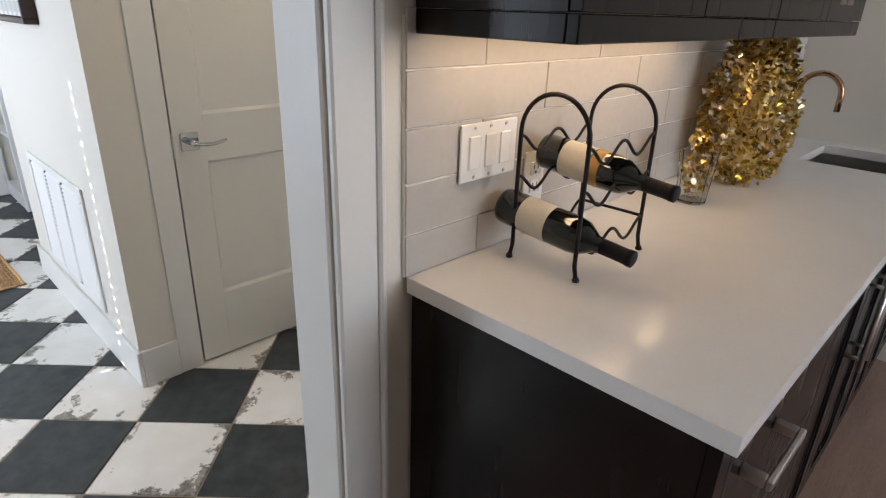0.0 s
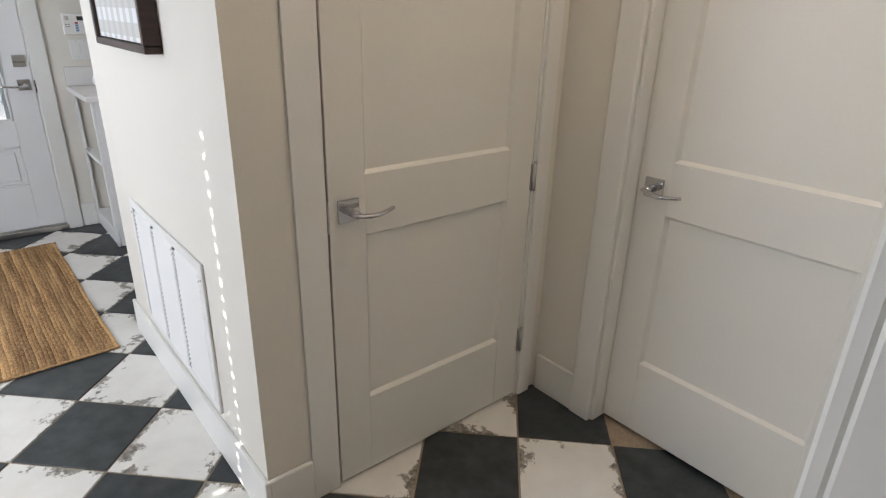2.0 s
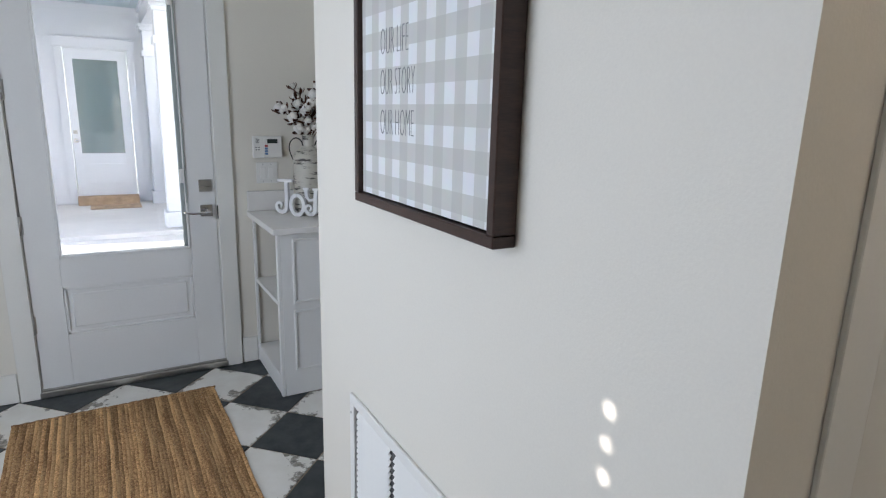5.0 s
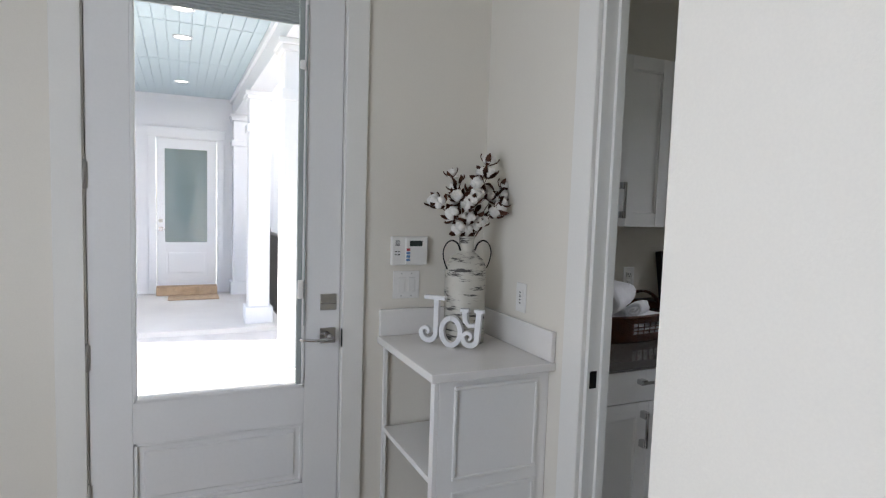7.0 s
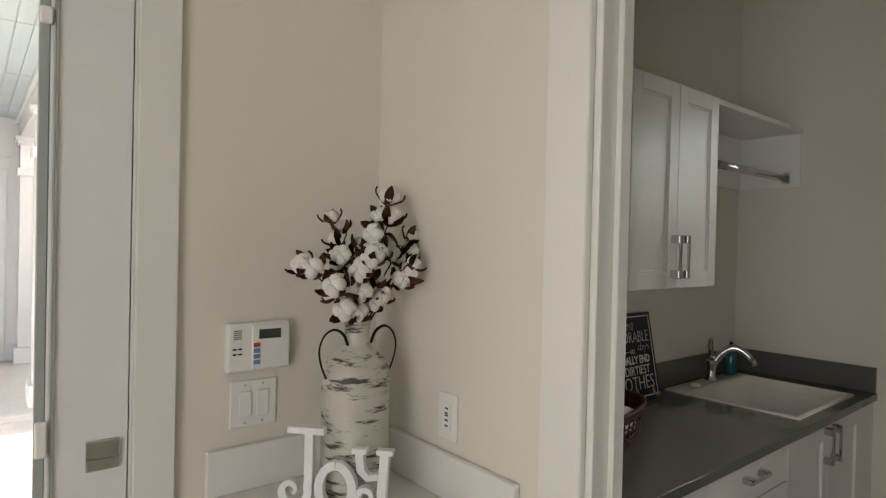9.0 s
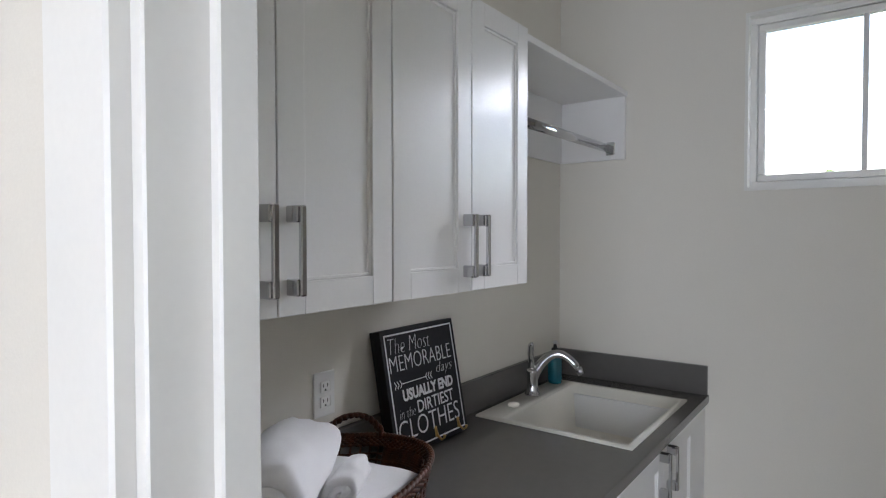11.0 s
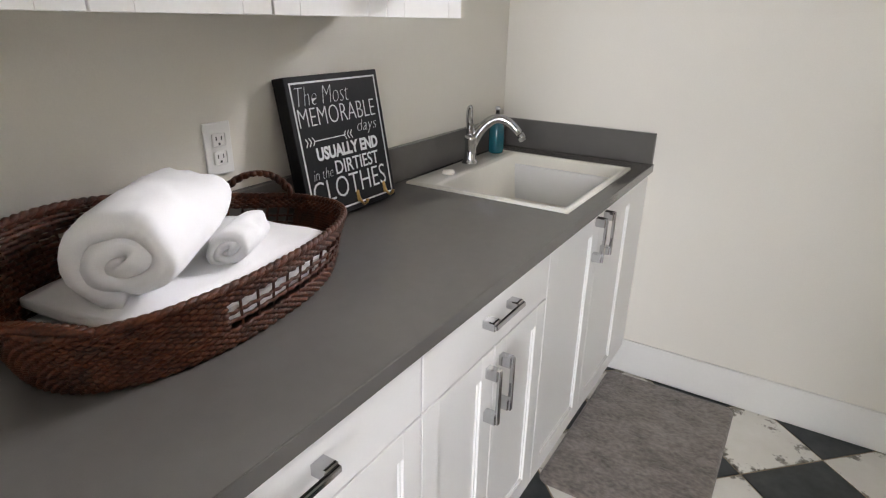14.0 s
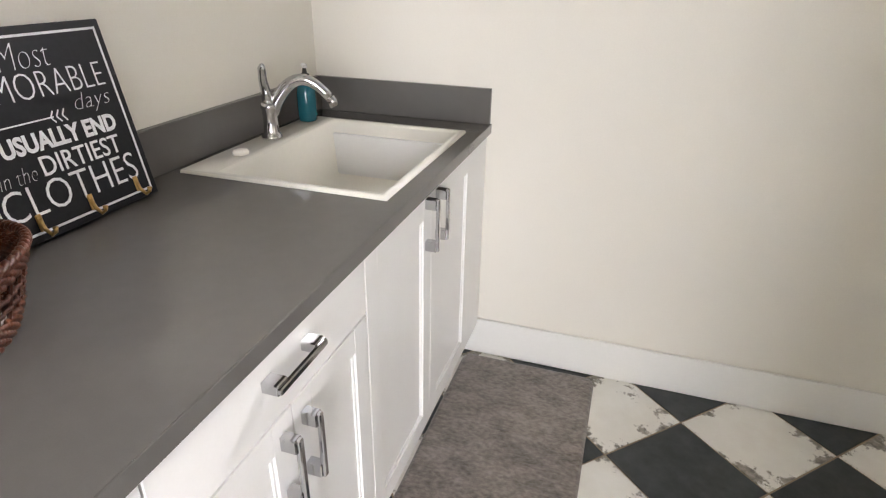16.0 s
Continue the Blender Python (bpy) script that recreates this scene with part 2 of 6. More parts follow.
def ring_slab(o, i, t0, t1, axis=2):
    """A slab with one rectangular hole: o and i are (a0, a1, b0, b1), t0 and t1 its faces along the axis."""
    bm = bmesh.new()
    aa, bb = (o[0], i[0], i[1], o[1]), (o[2], i[2], i[3], o[3])

    def place(a, b, t):
        return (a, b, t) if axis == 2 else (t, a, b)

    v = [[[bm.verts.new(place(a, b, t)) for b in bb] for a in aa] for t in (t0, t1)]
    for x in range(3):
        for y in range(3):
            if (x, y) == (1, 1):
                continue
            for k in (0, 1):
                bm.faces.new((v[k][x][y], v[k][x + 1][y], v[k][x + 1][y + 1], v[k][x][y + 1]))
    for x in range(3):
        for y in (0, 3):
            bm.faces.new((v[0][x][y], v[0][x + 1][y], v[1][x + 1][y], v[1][x][y]))
            bm.faces.new((v[0][y][x], v[0][y][x + 1], v[1][y][x + 1], v[1][y][x]))
    for y in (1, 2):
        bm.faces.new((v[0][1][y], v[0][2][y], v[1][2][y], v[1][1][y]))
        bm.faces.new((v[0][y][1], v[0][y][2], v[1][y][2], v[1][y][1]))
    bmesh.ops.recalc_face_normals(bm, faces=bm.faces[:])
    return bm


def boxes(*rows, bevel=0.0):
    bm = bmesh.new()
    for r in rows:
        box(*r, bevel=bevel, bm=bm)
    return bm


def lathe(profile, at=(0, 0, 0), n=32):
    """A turned body from (radius, height) pairs."""
    bm = bmesh.new()
    rings = []
    for r, z in profile:
        rings.append([bm.verts.new((at[0] + r * math.cos(2 * math.pi * k / n), at[1] + r * math.sin(2 * math.pi * k / n), at[2] + z)) for k in range(n)])
    for a, b in zip(rings, rings[1:]):
        for k in range(n):
            bm.faces.new((a[k], a[(k + 1) % n], b[(k + 1) % n], b[k]))
    if profile[0][0] > 1e-4:
        bm.faces.new(rings[0][::-1])
    if profile[-1][0] > 1e-4:
        bm.faces.new(rings[-1])
    bmesh.ops.remove_doubles(bm, verts=bm.verts[:], dist=1e-5)
    bmesh.ops.recalc_face_normals(bm, faces=bm.faces[:])
    return bm


def tube(points, radius, n=8, closed=False, flat=1.0, bm=None):
    """A round bar along a line of points; radius may be a list."""
    pts = [Vector(p) for p in points]
    bm = bm or bmesh.new()
    rad = radius if isinstance(radius, (list, tuple)) else [radius] * len(pts)
    rings, up = [], None
    for i, p in enumerate(pts):
        a = pts[i - 1] if (i or closed) else pts[0]
        b = pts[(i + 1) % len(pts)] if (closed or i + 1 < len(pts)) else pts[-1]
        t = (b - a).normalized()
        if up is None:
            up = t.orthogonal().normalized() if abs(t.z) > 0.9 else Vector((0, 0, 1))
        side = t.cross(up)
        side = side.normalized() if side.length > 1e-6 else t.orthogonal().normalized()
        up = side.cross(t).normalized()
        rings.append([bm.verts.new(p + rad[i] * (math.cos(2 * math.pi * k / n) * side + flat * math.sin(2 * math.pi * k / n) * up)) for k in range(n)])
    pairs = list(zip(rings, rings[1:])) + ([(rings[-1], rings[0])] if closed else [])
    for a, b in pairs:
        for k in range(n):
            bm.faces.new((a[k], a[(k + 1) % n], b[(k + 1) % n], b[k]))
    if not closed:
        bm.faces.new(rings[0][::-1]), bm.faces.new(rings[-1])
    return bm


def arc(cx, cz, r, a0, a1, n=12):
    return [(cx + r * math.cos(radians(a0 + (a1 - a0) * k / n)), cz + r * math.sin(radians(a0 + (a1 - a0) * k / n))) for k in range(n + 1)]


# ---- the plan, in metres ----
CEIL = 3.05
HX = 0.617          # hall wall with the vent
D1Y = 1.757         # wall of the closet door
D2X = 1.745         # wall of the second closet door
FY = 4.87           # entry wall, inner face
LWX0, LWX1 = 1.239, 1.319   # wall between the hall's alcove and the laundry
LFX = 3.51          # laundry's far wall
LBY = 4.845         # laundry's back wall, inner face
HEAD = 2.44         # heads of doors
JY0, JY1 = 3.22, 4.104     # laundry doorway
OY0, OY1 = 0.42, 0.532      # wall between pantry and hall

# ---- floors ----
structure("floor", boxes((-1.75, LFX + 0.15, 0.5, FY + 0.02, -0.12, -0.004)), M_GROUT, "brown grout bed under black and white floor tiles", "floor")
structure("pantry_floor", boxes((-3.2, 3.3, -4.1, 0.5, -0.12, -0.004)), M_OAK, "reddish brown wooden plank floor of the pantry", "floor")

# ---- walls ----
wall = structure("wall_vent", boxes((HX, LWX0 + 0.005, 3.05, 3.165, 0, CEIL), (HX, HX + 0.115, D1Y, 3.05, 0, CEIL)), M_WALL, "cream painted hall wall with an orange-peel texture", "wall")
structure("wall_closet_front", boxes((HX + 0.115, 0.845, D1Y, D1Y + 0.115, 0, CEIL), (0.845, 1.637, D1Y, D1Y + 0.115, HEAD + 0.012, CEIL), (1.637, D2X, D1Y, D1Y + 0.115, 0, CEIL)), M_WALL, "cream painted wall round a white closet door", "wall")
structure("wall_hall_right", boxes((D2X, D2X + 0.115, 1.47, D1Y + 0.115, 0, CEIL), (D2X, D2X + 0.115, 0.69, 1.47, HEAD + 0.012, CEIL), (D2X, D2X + 0.115, OY1, 0.69, 0, CEIL)), M_WALL, "cream painted wall round a second white door", "wall")
structure("wall_closet_back", boxes((0.73, 1.258, 1.95, 2.0, 0, CEIL), (1.90, 2.0, 0.532, 1.75, 0, CEIL)), M_WALL, "plain closet back wall", "wall")
structure("wall_pantry", boxes((0.596, 3.1, OY0, OY1, 0, CEIL), (-0.9, 0.596, OY0, OY1, HEAD + 0.05, CEIL), (-3.2, -0.9, OY0, OY1, 0, CEIL)), M_WALL, "cream painted wall with a wide cased opening", "wall")
structure("wall_entry", boxes((-1.75, -0.342, FY, FY + 0.16, 0, CEIL), (-0.342, 0.603, FY, FY + 0.16, 2.47, CEIL), (0.603, LWX0, FY, FY + 0.16, 0, CEIL)), M_WALL, "cream painted wall round the entry door", "wall")
structure("wall_laundry_door", boxes((LWX0, LWX1, JY1, FY + 0.16, 0, CEIL), (LWX0, LWX1, JY0, JY1, HEAD + 0.03, CEIL), (LWX0, LWX1, 2.0, JY0, 0, CEIL)), M_WALL, "cream painted wall with the cased laundry doorway", "wall")
structure("wall_laundry_back", boxes((LWX1, LFX + 0.15, LBY, LBY + 0.15, 0, CEIL)), M_WALL, "cream painted laundry wall behind the counter", "wall")
WZ0, WZ1, WY0, WY1 = 1.716, 2.386, 3.345, 4.087
structure("wall_laundry_far", ring_slab((1.75, LBY, 0, CEIL), (WY0, WY1, WZ0, WZ1), LFX, LFX + 0.15, 0), M_WALL, "cream painted laundry wall with a high window", "wall")
# Unseen wall; its opening is made up to hold the side fill lamp.
structure("wall_laundry_near", boxes((LWX1, 1.4, 1.84, 1.9, 0, CEIL), (2.8, LFX, 1.84, 1.9, 0, CEIL), (1.4, 2.8, 1.84, 1.9, 0, 1.0), (1.4, 2.8, 1.84, 1.9, 2.4, CEIL)), M_WALL, "cream painted laundry wall", "wall")
structure("wall_hall_left", boxes((-1.72, -1.6, OY1, 1.75, 0, CEIL), (-1.72, -1.6, 3.75, FY, 0, CEIL), (-1.72, -1.6, 1.75, 3.75, 2.50, CEIL), (-1.72, -1.6, 1.75, 3.75, 0, 0.25)), M_WALL, "cream painted hall wall with a wide window", "wall")
structure("wall_kitchen", boxes((-3.3, -3.2, -4.1, OY1, 0, CEIL), (3.0, 3.12, -4.1, OY0, 0, CEIL), (-3.2, 1.1, -4.1, -3.98, 0, CEIL), (2.9, 3.0, -4.1, -3.98, 0, CEIL), (1.1, 2.9, -4.1, -3.98, 0, 0.7), (1.1, 2.9, -4.1, -3.98, 2.5, CEIL)), M_WALL, "cream painted kitchen walls with a window", "wall")
structure("ceiling", boxes((-3.3, 3.12, -4.1, OY1, CEIL, CEIL + 0.15), (-1.72, LFX + 0.15, OY1, FY + 0.16, CEIL, CEIL + 0.15)), M_CEIL, "plain white painted ceiling", "ceiling")

# ---- skirting and casings ----
BH = 0.155


def skirting(name, *rows):
    bm = bmesh.new()
    for r in rows:
        box(*r, 0.001, BH, bevel=0.003, bm=bm)
    return structure(name, bm, M_TRIM, "white painted flat baseboard along the wall", "baseboard")


skirting("baseboard", (HX - 0.015, HX, D1Y - 0.015, 3.18))
skirting("baseboard", (HX, 0.752, D1Y - 0.015, D1Y))
skirting("baseboard", (HX, LWX0 - 0.02, 3.165, 3.18))
skirting("baseboard", (D2X - 0.015, D2X, 1.555, D1Y - 0.02))
skirting("baseboard", (-1.6, -0.417, FY - 0.015, FY))
skirting("baseboard", (0.685, 0.77, FY - 0.015, FY))
skirting("baseboard", (LFX - 0.015, LFX, 1.9, 4.27))
skirting("baseboard", (D2X - 0.015, D2X, OY1 + 0.02, 0.60))


def casing_x(name, x0, x1, face, head, z0=0.0, w=0.09, left=True, right=True, depth=0.02):
    """Flat casing round an opening in a wall that faces -y."""
    y0 = face - depth
    bm = bmesh.new()
    if left:
        box(x0 - w, x0, y0, face, z0, head, bevel=0.0015, bm=bm)
    if right:
        box(x1, x1 + w, y0, face, z0, head, bevel=0.003, bm=bm)
    box(x0 - w * left - 0.012 * left, x1 + w * right + 0.012 * right, y0 - 0.004, face, head + 0.0005, head + 0.115, bevel=0.003, bm=bm)
    return structure(name, bm, M_TRIM, "white painted flat door casing", "casing")


def casing_y(name, y0, y1, face, head, z0=0.0, w=0.09, near=True, far=True):
    """Flat casing round an opening in a wall that faces -x."""
    x0 = face - 0.02
    bm = bmesh.new()
    if near:
        box(x0, face, y0 - w, y0, z0, head, bevel=0.003, bm=bm)
    if far:
        box(x0, face, y1, y1 + w, z0, head, bevel=0.003, bm=bm)
    box(x0 - 0.004, face, y0 - w * near, y1 + w * far, head + 0.0005, head + 0.115, bevel=0.003, bm=bm)
    return structure(name, bm, M_TRIM, "white painted flat door casing", "casing")


casing_x("trim_door_1", 0.842, 1.640, D1Y, HEAD, w=0.088, right=False, depth=0.008)
structure("trim_door_1_stop", box(1.6275, 1.6395, D1Y - 0.0045, D1Y + 0.03, 0.0, HEAD - 0.002), M_TRIM, "white painted door jamb", "jamb")
structure("trim_door_1_side", boxes((1.640, 1.70, D1Y - 0.018, D1Y, 0, HEAD), bevel=0.003), M_TRIM, "white painted narrow door casing", "casing")
casing_y("trim_door_2", 0.69, 1.47, D2X, HEAD, w=0.085)
structure("trim_door_2_jamb", boxes((D2X, D2X + 0.115, 1.4588, 1.4698, 0, HEAD), (D2X, D2X + 0.115, 0.6902, 0.698, 0, HEAD), (D2X + 0.107, D2X + 0.114, 1.43, 1.4587, 0, HEAD), bevel=0.002), M_TRIM, "white painted door jamb", "casing")
structure("trim_entry_jamb", boxes((0.5825, 0.6025, FY + 0.0005, FY + 0.159, 0.036, 2.47), (-0.3415, -0.3175, FY + 0.0005, FY + 0.159, 0.036, 2.47), (-0.317, 0.582, FY + 0.0005, FY + 0.159, 2.457, 2.4695), (0.561, 0.582, FY + 0.046, FY + 0.08, 0.044, 2.456), (-0.317, -0.297, FY + 0.046, FY + 0.08, 0.044, 2.456)), M_TRIM, "white painted jamb of the entry door", "casing")
casing_x("trim_entry", -0.322, 0.588, FY, 2.465, w=0.09)
casing_y("trim_laundry_door", JY0, JY1, LWX0, HEAD, w=0.106)
structure("trim_laundry_jamb", boxes((LWX0 - 0.004, LWX1 + 0.004, JY1 - 0.018, JY1 - 0.0005, 0, HEAD), (LWX0 - 0.004, LWX1 + 0.004, JY0 + 0.0005, JY0 + 0.018, 0, HEAD), (LWX0 + 0.045, LWX0 + 0.08, JY1 - 0.031, JY1 - 0.018, 0, HEAD), (LWX0 + 0.045, LWX0 + 0.08, JY0 + 0.018, JY0 + 0.031, 0, HEAD), bevel=0.002), M_TRIM, "white painted door jamb with its stop", "casing")
# cased end of the pantry wall
structure("trim_opening", boxes((0.576, 0.596, OY0 - 0.004, OY1 + 0.004, 0, HEAD + 0.05), (0.584, 0.668, OY0 - 0.022, OY0 - 0.0045, 0, HEAD + 0.05), (0.584, 0.668, OY1 + 0.0045, OY1 + 0.022, 0, HEAD + 0.05), bevel=0.004), M_TRIM, "white painted cased end of the opening", "casing")
structure("trim_opening_bead", boxes((0.668, 0.684, OY0 - 0.028, OY0 - 0.0005, 0, HEAD + 0.05), bevel=0.005), M_TRIM, "white painted back band of the casing", "casing")

# ---- doors ----
def lever_set(door, plate_at, along, out, length=0.115, label="chrome lever handle on a square plate"):
    """Square plate and lever; along: the way the lever points, out: away from the door's face."""
    c, a, o = Vector(plate_at), Vector(along), Vector(out)
    up = Vector((0, 0, 1))
    rot = Matrix((a, o, up)).transposed().to_4x4()
    rot.translation = c
    bm = box(-0.032, 0.032, 0, 0.009, -0.032, 0.032, bevel=0.002)
    bm.transform(rot)
    handle = part("handle", bm, M_CHROME, door, label)
    bm = lathe([(0.012, 0), (0.012, 0.03), (0.010, 0.045)], n=16)
    bm.transform(rot @ pose(0, 0.008, 0, -90, 0, 0))
    part("spindle", bm, M_CHROME, handle, smooth=True)
    pts = [(-0.012 + (length + 0.012) * k / 10, 0.047 + 0.014 * math.sin(math.pi * k / 10), -0.006 * math.sin(math.pi * k / 10)) for k in range(11)]
    bm = tube(pts, [0.0095 - 0.0025 * k / 10 for k in range(11)], n=10, flat=0.75)
    bm.transform(rot)
    part("lever", bm, M_CHROME, handle, smooth=True)
    return handle


def hinge(door, x, y, z, axis, label="nickel butt hinge"):
    bm = bmesh.new()
    if axis == "x":
        box(x - 0.012, x + 0.012, y - 0.002, y + 0.004, z, z + 0.09, bevel=0.001, bm=bm)
    else:
        box(x - 0.002, x + 0.004, y - 0.012, y + 0.012, z, z + 0.09, bevel=0.001, bm=bm)
    h = part("hinge", bm, M_NICKEL, door, label)
    part("knuckle", join(lathe([(0.0065, -0.003), (0.0065, 0.093)], (x, y - 0.006, z), 12), lathe([(0.004, 0.093), (0.0055, 0.097), (0.001, 0.101)], (x, y - 0.006, z), 12)), M_NICKEL, h, smooth=True)
    return h


def panel_door_x(name, x0, x1, y, panels, inset, label, mat=M_DOOR, z0=0.012, z1=HEAD - 0.003, thick=0.045):
    """A door that faces -y with flat sunk panels, given as (z0, z1) from below."""
    d = thing(name, ((x0 + x1) / 2, y + thick / 2, z0), label, "door", kind="structure")
    part("stile", box(x0, x0 + inset, y, y + thick, z0, z1, bevel=0.0015), mat, d)
    part("stile", box(x1 - inset, x1, y, y + thick, z0, z1, bevel=0.0015), mat, d)
    edges = [z0] + [v for p in panels for v in p] + [z1]
    for a, b in zip(edges[::2], edges[1::2]):
        part("rail", box(x0 + inset - 0.0005, x1 - inset + 0.0005, y + 0.0003, y + thick - 0.0003, a, b, bevel=0.001), mat, d)
    for a, b in panels:
        bm = box(x0 + inset - 0.01, x1 - inset + 0.01, y + 0.013, y + thick - 0.013, a - 0.01, b + 0.01)
        # sloped sticking round the panel
        rim = []
        for inn, dy in ((0.0, 0.0012), (0.010, 0.0132)):
            xa, xb, za, zb = x0 + inset + inn, x1 - inset - inn, a + inn, b + -inn
            rim.append([bm.verts.new((px, y + dy, pz)) for px, pz in ((xa, za), (xb, za), (xb, zb), (xa, zb))])
        for k in range(4):
            bm.faces.new((rim[0][k], rim[0][(k + 1) % 4], rim[1][(k + 1) % 4], rim[1][k]))
        part("panel", bm, mat, d)
    return d


door1 = panel_door_x("door_1", 0.850, 1.626, D1Y - 0.004, [(0.287, 0.826), (0.997, 2.31)], 0.112, "closed white two-panel closet door with chrome lever")
lever_set(door1, (0.906, D1Y - 0.004, 0.907), (1, 0, 0), (0, -1, 0))
for hz in (0.21, 0.845, 1.48, 2.11):
    hinge(door1, 1.632, D1Y - 0.006, hz, "x")
part("latch_plate", box(0.8445, 0.8485, D1Y - 0.006, D1Y + 0.02, 0.85, 0.94, bevel=0.0008), M_NICKEL, door1)

door2 = panel_door_x("door_2", 0, 0.76, 0, [(0.287, 0.826), (0.997, 2.31)], 0.112, "closed white two-panel door with chrome lever")
door2.matrix_world = pose(D2X + 0.06, 1.458, 0.012, 0, 0, -90) @ Matrix.Translation((0.38, 0.0225, 0))
lever_set(door2, (0.0605, 0, 0.907), (1, 0, 0), (0, -1, 0))

# entry door with a tall glazed light and blinds between the panes
GX0, GX1, GZ0, GZ1 = -0.178, 0.438, 0.725, 2.276
EX0, EX1 = -0.315, 0.580
entry = thing("door_3", (0.133, FY + 0.02, 0.045), "closed white entry door with a tall glass light", "door", kind="structure")
EY = FY - 0.003
part("stile", box(EX0, GX0, EY, EY + 0.045, 0.045, 2.455, bevel=0.002), M_FDOOR, entry)
part("stile", box(GX1, EX1, EY, EY + 0.045, 0.045, 2.455, bevel=0.002), M_FDOOR, entry)
part("rail", box(GX0, GX1, EY + 0.0003, EY + 0.0447, 2.27, 2.455, bevel=0.001), M_FDOOR, entry)
part("rail", boxes((GX0, GX1, EY + 0.0003, EY + 0.0447, 0.572, GZ0), (GX0, GX1, EY + 0.0003, EY + 0.0447, 0.045, 0.322), bevel=0.001), M_FDOOR, entry)
pb = box(GX0 - 0.005, GX1 + 0.005, EY + 0.014, EY + 0.035, 0.317, 0.577)
for r in ((GX0, GX1, 0.322, 0.337), (GX0, GX1, 0.557, 0.572), (GX0, GX0 + 0.015, 0.322, 0.572), (GX1 - 0.015, GX1, 0.322, 0.572)):
    box(r[0], r[1], EY + 0.004, EY + 0.016, r[2], r[3], bevel=0.003, bm=pb)
box(GX0 + 0.035, GX1 - 0.035, EY + 0.006, EY + 0.016, 0.357, 0.537, bevel=0.004, bm=pb)
part("panel", pb, M_FDOOR, entry)
gf = bmesh.new()
for r in ((GX0, GX1, GZ0, GZ0 + 0.014), (GX0, GX1, GZ1 - 0.014, GZ1), (GX0, GX0 + 0.014, GZ0, GZ1), (GX1 - 0.014, GX1, GZ0, GZ1)):
    box(r[0], r[1], EY - 0.006, EY + 0.05, r[2], r[3], bevel=0.003, bm=gf)
light = part("glazing_frame", gf, M_FDOOR, entry)
pane = part("pane", box(GX0 + 0.012, GX1 - 0.012, EY + 0.018, EY + 0.022, GZ0 + 0.012, GZ1 - 0.012), M_GLASS, light, "clear glass pane")
pane.visible_shadow = False
M_BLIND = material("grey_blind_track", (0.36, 0.40, 0.39), 0.4, vary=0.05)
part("blind_track", boxes((GX1 - 0.034, GX1 - 0.0145, EY - 0.002, EY + 0.016, GZ0 + 0.0145, GZ1 - 0.0145), bevel=0.002), M_BLIND, light, "pale grey-green blind track")
part("blind_stack", boxes(*[(GX0 + 0.015, GX1 - 0.036, EY + 0.004, EY + 0.016, 2.155 + 0.012 * k, 2.164 + 0.012 * k) for k in range(8)]), M_BLIND, light, "raised grey blind slats")
part("blind_cord", boxes((GX0 + 0.30, GX0 + 0.306, EY + 0.003, EY + 0.0035, 2.15, 2.256)), M_BLIND, light)
for cz, ch in ((1.985, 0.035), (1.09, 0.075)):
    part("blind_slider", box(GX1 - 0.033, GX1 - 0.012, EY - 0.022, EY - 0.0065, cz, cz + ch, bevel=0.004, segments=2), M_PLASTIC, light, "white plastic blind slider")
part("slider_rod", lathe([(0.0025, 0), (0.0025, 1.25)], (GX1 - 0.006, EY - 0.009, 0.98), 8), M_BLIND, light)
lever_set(entry, (0.530, EY, 0.933), (-1, 0, 0), (0, -1, 0), 0.12)
db = part("deadbolt", box(0.498, 0.564, EY - 0.010, EY, 1.038, 1.104, bevel=0.002), M_NICKEL, entry, "square nickel deadbolt plate")
part("thumb_turn", join(lathe([(0.012, 0), (0.012, 0.014)], n=16), box(-0.02, 0.02, -0.006, 0.006, 0.014, 0.026, bevel=0.003)), M_CHROME, db)
db.children[0].data.transform(Matrix.Translation(Vector((0.531, EY - 0.010, 1.071)) - BASE[db]) @ pose(0, 0, 0, 90))
for hz in (0.35, 0.86, 1.50, 2.15):
    hinge(entry, -0.319, EY - 0.001, hz, "x")
part("strike", box(0.583, 0.5875, FY - 0.024, FY - 0.016, 0.885, 0.96, bevel=0.001), M_IRON, entry, "dark strike plate")
structure("door_3_sill", boxes((-0.332, 0.598, FY - 0.022, FY + 0.18, 0.0, 0.035), (-0.327, 0.593, FY - 0.005, FY + 0.04, 0.035, 0.043), bevel=0.004), M_NICKEL, "grey metal door sill", "sill")

# ---- laundry cabinets ----
CF = 4.215   # faces of the base cabinets' doors
UF = 4.475   # faces of the wall cabinets' doors


def bar_pull(parent, x, y, z, length, vertical=True):
    """Square chrome pull: two feet and a flat bar, out from a face that looks to -y."""
    bm = bmesh.new()
    h = length / 2
    if vertical:
        for s in (-1, 1):
            box(x - 0.010, x + 0.010, y - 0.030, y, z + s * h - 0.014, z + s * h + 0.014, bevel=0.002, bm=bm)
        box(x - 0.006, x + 0.006, y - 0.036, y - 0.027, z - h - 0.014, z + h + 0.014, bevel=0.002, bm=bm)
    else:
        for s in (-1, 1):
            box(x + s * h - 0.014, x + s * h + 0.014, y - 0.030, y, z - 0.010, z + 0.010, bevel=0.002, bm=bm)
        box(x - h - 0.014, x + h + 0.014, y - 0.036, y - 0.027, z - 0.006, z + 0.006, bevel=0.002, bm=bm)
    return part("handle", bm, M_CHROME, parent, "square chrome bar pull")


